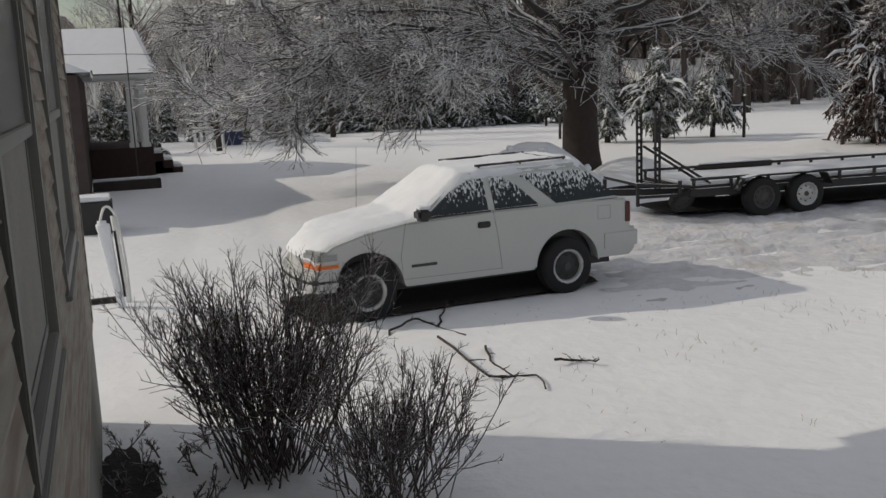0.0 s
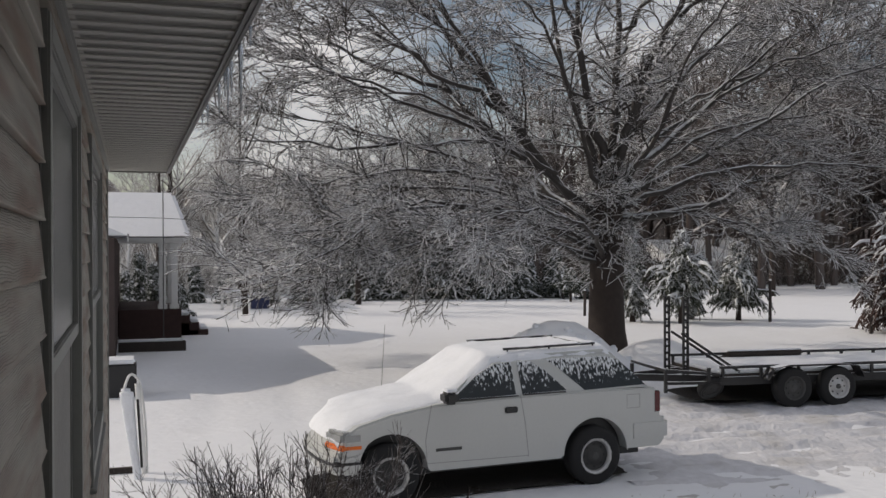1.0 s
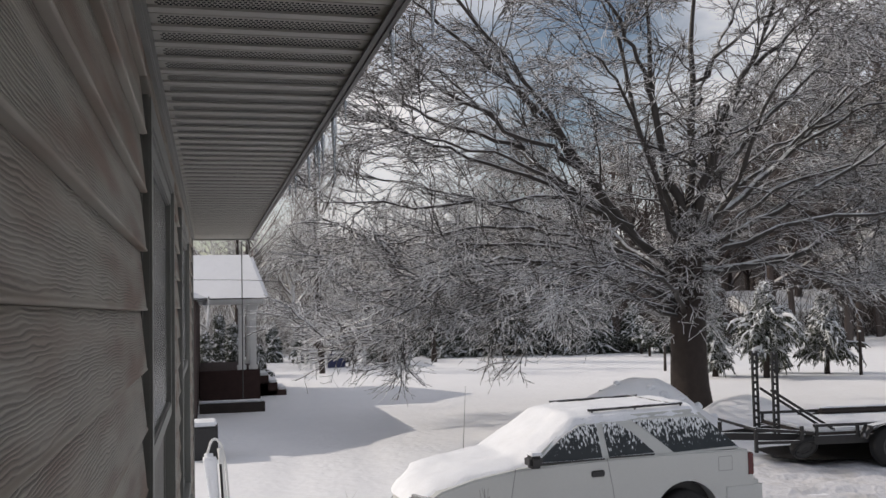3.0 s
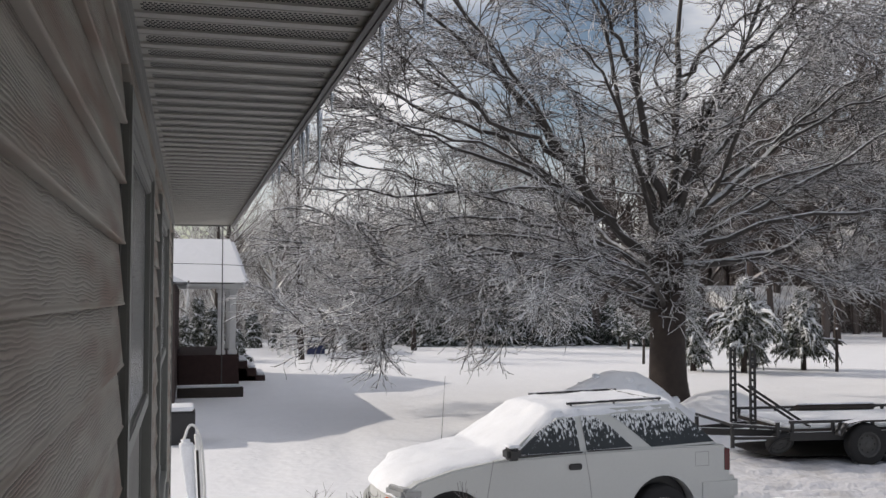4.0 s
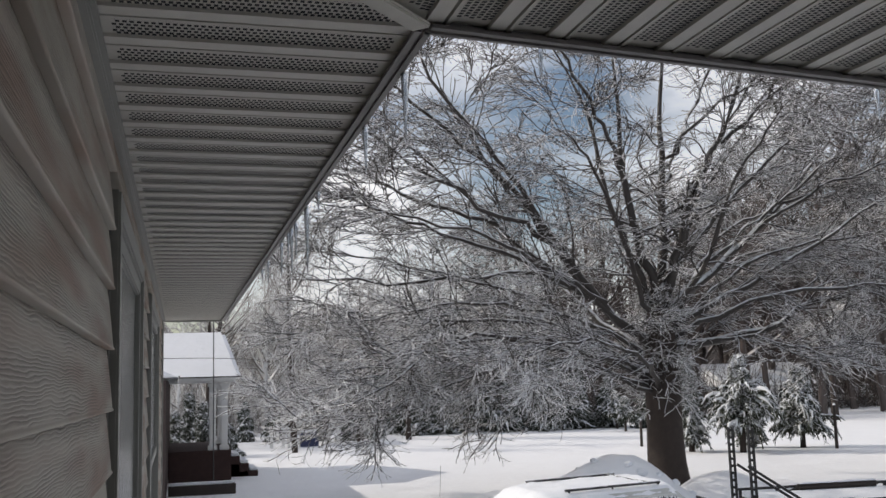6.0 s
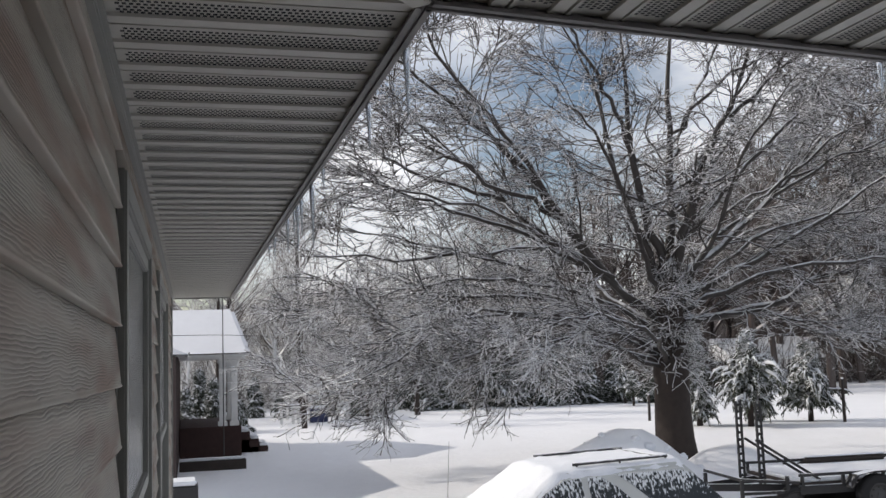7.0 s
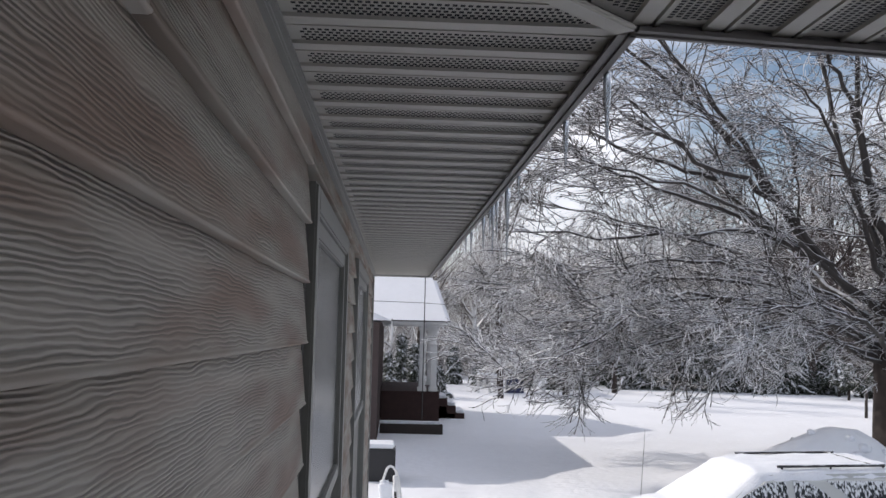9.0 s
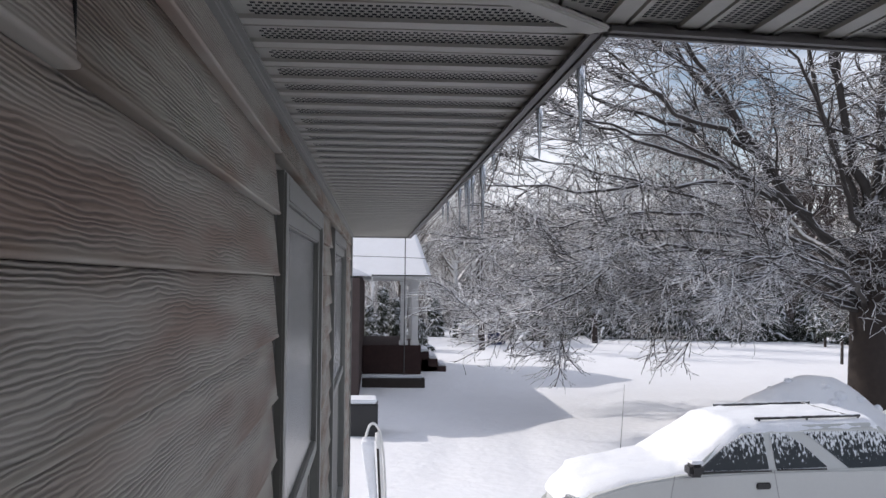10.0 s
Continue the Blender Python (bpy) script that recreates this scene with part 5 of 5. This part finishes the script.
for i in range(23):
    t = i / 22
    z = -0.05 + 1.12 * t
    cx, w = 0.0 - 0.13 * t, 0.03 + 0.05 * t + (0.007 if i % 2 else 0.0)
    ring = [slab.verts.new((cx + w * math.cos(a), -0.08 + 0.5 * w * math.sin(a), z)) for a in [m * math.pi / 6 for m in range(12)]]
    if prev:
        for m in range(12):
            slab.faces.new((prev[m], prev[(m + 1) % 12], ring[(m + 1) % 12], ring[m]))
    prev = ring
slab.faces.new(prev)
part("ice_crust", slab, SNOW_THIN, rl, "ribbed crust of wind-packed snow", smooth=True)
part("slot", bar(bmesh.new(), (0.045, -0.1, 0.15), (0.0, -0.1, 0.98), 0.02, 0.03), SLOT, rl)
lines = spline(((-0.16, 0.0, 1.08), (-0.1, 0.1, 1.24), (-0.02, 0.2, 1.22), (0.05, 0.3, 1.02), (0.1, 0.3, 0.5), (0.11, 0.3, 0.0)), 18)
tube_mesh("pipe", [(lines[None], np.full((1, 18), 0.016))], WHITEWOOD, rl, 8)
kb = tagged(base_of("timber_edging", 0, 0), "thin dark edging board in the snow", "edging")
part("board", one_box(-0.5, 14.6, -0.05, 0.05, 14.68, 0.07, bevel=0.01), DARKWOOD, kb)

# pergola with things under it
pg = tagged(base_of("open_shed", 5.2, 47.0), "white open-sided shed with a flat snow-topped roof", "shed")
part("roof", one_box(-1.4, -1.5, 1.82, 1.9, 1.5, 1.9, bevel=0.02), WHITEWOOD, pg)
part("roof_snow", one_box(-1.38, -1.48, 1.901, 1.88, 1.48, 1.99, bevel=0.03), SNOW_THIN, pg)
for x in (-0.75, 0.0, 1.7):
    for y in (-1.3, 1.3):
        part("post", one_box(x - 0.06, y - 0.06, -0.2, x + 0.06, y + 0.06, 1.82, bevel=0.01), WHITEWOOD, pg)
bx = tagged(base_of("bin", 5.6, 45.8), "blue plastic bin beside the shed", "bin")
part("body", one_box(-0.4, -0.3, -0.05, 0.4, 0.3, 0.62, bevel=0.05), BLUE, bx)
part("snow", one_box(-0.38, -0.28, 0.621, 0.38, 0.28, 0.72, bevel=0.04), SNOW_THIN, bx)
tb = tagged(base_of("garden_table", 4.3, 45.6), "white garden table with snow on top", "table")
part("top", one_box(-0.45, -0.3, 0.7, 0.45, 0.3, 0.76, bevel=0.01), WHITEWOOD, tb)
part("snow", one_box(-0.43, -0.28, 0.761, 0.43, 0.28, 0.88, bevel=0.04), SNOW_THIN, tb)
for x in (-0.38, 0.38):
    for y in (-0.24, 0.24):
        part("leg", one_box(x - 0.04, y - 0.04, -0.1, x + 0.04, y + 0.04, 0.7), WHITEWOOD, tb)

for x, y, h, w in ((-0.2, 41.0, 1.9, 1.6), (0.9, 42.0, 2.2, 1.7), (1.9, 41.4, 1.3, 1.3), (0.4, 43.5, 2.6, 1.9), (6.4, 49.4, 1.3, 1.6), (7.9, 48.5, 1.4, 1.5), (4.4, 50.0, 1.5, 1.6), (9.2, 49, 1.6, 1.5), (3.1, 51, 2.0, 1.6)):
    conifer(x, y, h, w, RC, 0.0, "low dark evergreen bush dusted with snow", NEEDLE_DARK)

# far pale house between the trees
fh = tagged(base_of("far_house", 37.6, 58.5), "pale distant house with snowy roof seen through trees", "house")
part("wall", one_box(-2.5, 0, -0.5, 3.5, 5, 1.7), FARWALL, fh)
rf = bmesh.new()
prism(rf, [(-0.6, 1.7), (2.5, 3.2), (5.6, 1.7)], -3.0, 4.0, axis="x")
part("roof", rf, SNOW, fh)
for x in (-1.5, 1.2):
    part("window", one_box(x, -0.03, 0.5, x + 0.9, 0.02, 1.4), CARGLASS, fh)


# ---------------------------------------------------------------- shrub by the house
def shrub(x, y, h, w, n, rng, label):
    ob = tagged(base_of("shrub", x, y), label, "shrub", "shrubs by the house")
    p0 = np.stack([rng.normal(size=n) * w * 0.16, rng.normal(size=n) * w * 0.16, np.full(n, -0.05)], -1)
    a, lean = rng.random(n) * 6.283, 0.1 + 0.75 * rng.random(n) ** 0.8
    d = unit(np.stack([np.cos(a) * lean * w, np.sin(a) * lean * w, np.full(n, 1.05)], -1))
    ln = h * (0.72 + 0.42 * rng.random(n)) / np.maximum(0.75, d[:, 2])
    N = 8
    out = np.empty((n, N, 3))
    out[:, 0] = p0
    for k in range(1, N):
        d = unit(d + rng.normal(size=d.shape) * 0.07 + np.array([0, 0, 0.05]))
        out[:, k] = out[:, k - 1] + d * (ln / (N - 1))[:, None]
    rad = (0.005 + 0.004 * rng.random(n))[:, None] * np.linspace(1, 0.4, N)
    s1 = sprout(out, rad, 8, (0.22 * h, 0.45 * h), (16, 48), -0.06, 5, 0.3, 0.85, 0.1, 0.6, rng=rng)
    s2 = sprout(s1[0], s1[1], 5, (0.07 * h, 0.18 * h), (20, 60), -0.08, 4, 0.25, 0.9, 0.14, 0.6, rng=rng)
    tagged(tube_mesh("thicket", [(out, rad)], STEM, ob, 5), kind="stuff")
    tagged(tube_mesh("brushwood", [s1, s2], STEM, ob, 4), kind="stuff")


RS = np.random.default_rng(11)
shrub(0.97, 8.35, 1.27, 0.94, 110, RS, "leafless dark shrub with upright icy twigs")
shrub(1.56, 7.45, 0.84, 0.98, 62, RS, "smaller leafless shrub with upright twigs")
shrub(0.2, 8.6, 0.27, 2.3, 44, RS, "low dark tangle of twigs at the foundation")

bm = bmesh.new()
rim = []
for k in range(36):
    a = 2 * math.pi * k / 36
    w = 1 + 0.3 * noise.noise((math.cos(a) * 2, math.sin(a) * 2, 5)) + 0.35 * noise.noise((k * 1.7, 3, 2))
    rim.append(bm.verts.new((0.0 + 0.2 * w * math.cos(a), 8.35 + 0.8 * w * math.sin(a), 0.055)))
bm.faces.new(rim)
tagged(part("soil_bed", bm, BAREGROUND), "dark bare soil at the foot of the house wall", "soil", kind="structure")

# fallen branches and weeds on the lawn
for pts in (((2.62, 11.31), (2.95, 11.56), (3.16, 11.75), (3.29, 11.25), (3.42, 10.93)), ((3.25, 11.4), (3.64, 12.2), (3.72, 12.15)), ((3.1, 10.93), (3.06, 10.01), (3.02, 9.51), (3.3, 9.51), (3.47, 9.35), (3.38, 9.05)), ((3.42, 10.46), (3.28, 10.0), (3.28, 9.52)), ((3.78, 9.64), (4.01, 9.68), (4.16, 9.52))):
    line = spline([(x, y, 0.05 + 0.03 * math.sin(9 * x)) for x, y in pts], 12)
    ob = base_of("fallen_branch", 0, 0)
    line[:, :2] += RS.normal(size=(12, 2)) * 0.02
    g0 = (line[None], np.linspace(0.014, 0.007, 12)[None])
    tube_mesh("stick", [g0], DARKWOOD, ob, 6)
    sp_ = sprout(g0[0], g0[1], 4, (0.1, 0.25), (30, 60), 0.02, 4, 0.1, 0.7, rng=RS, flat=0.3)
    for k in range(4):
        tube_mesh("side_twig", [(sp_[0][k:k + 1], sp_[1][k:k + 1])], DARKWOOD, ob, 4)
    tagged(ob, "thin dark fallen branch lying on the snow", "branch", "fallen branches")
n = 900
gxp, gyp = 3.5 + 7.5 * RS.random(n), 7.4 + 4.6 * RS.random(n)
keep = smooth_noise(gxp, gyp, 1.3, 2.2) > 0.08
gxp, gyp = gxp[keep], gyp[keep]
p = np.empty((len(gxp), 3, 3))
p[:, 0] = np.stack([gxp, gyp, np.full(len(gxp), -0.02)], -1)
d = unit(np.stack([RS.normal(size=len(gxp)), RS.normal(size=len(gxp)), 0.8 + RS.random(len(gxp))], -1))
p[:, 1] = p[:, 0] + d * 0.05
p[:, 2] = p[:, 1] + unit(d + RS.normal(size=d.shape) * 0.5) * 0.03
tagged(tube_mesh("grass_blades", [(p, np.tile(np.array([0.002, 0.0018, 0.0008]), (len(gxp), 1)))], GRASS, None, 3), "dry grass tips poking through thin snow", "grass", kind="stuff")
# clods and twigs in the snow bank
for k in range(20):
    ob = part("snow_clod", bmesh.new(), SNOW_THIN)
    bm = bmesh.new()
    bmesh.ops.create_icosphere(bm, subdivisions=2, radius=0.05 + 0.1 * RS.random())
    for v in bm.verts:
        v.co *= 1 + 0.35 * noise.noise(v.co * 9 + Vector((k, 0, 0)))
        v.co.z *= 0.7
    bm.to_mesh(ob.data)
    bm.free()
    x, y = 8.9 + RS.normal() * 1.2, 21.1 + RS.normal() * 0.5
    ob.location = (x, y, float(ground_height(np.array([x]), np.array([y]))[0]))
    tagged(ob, "lump of ploughed snow on the bank", "snow", "snow clods")
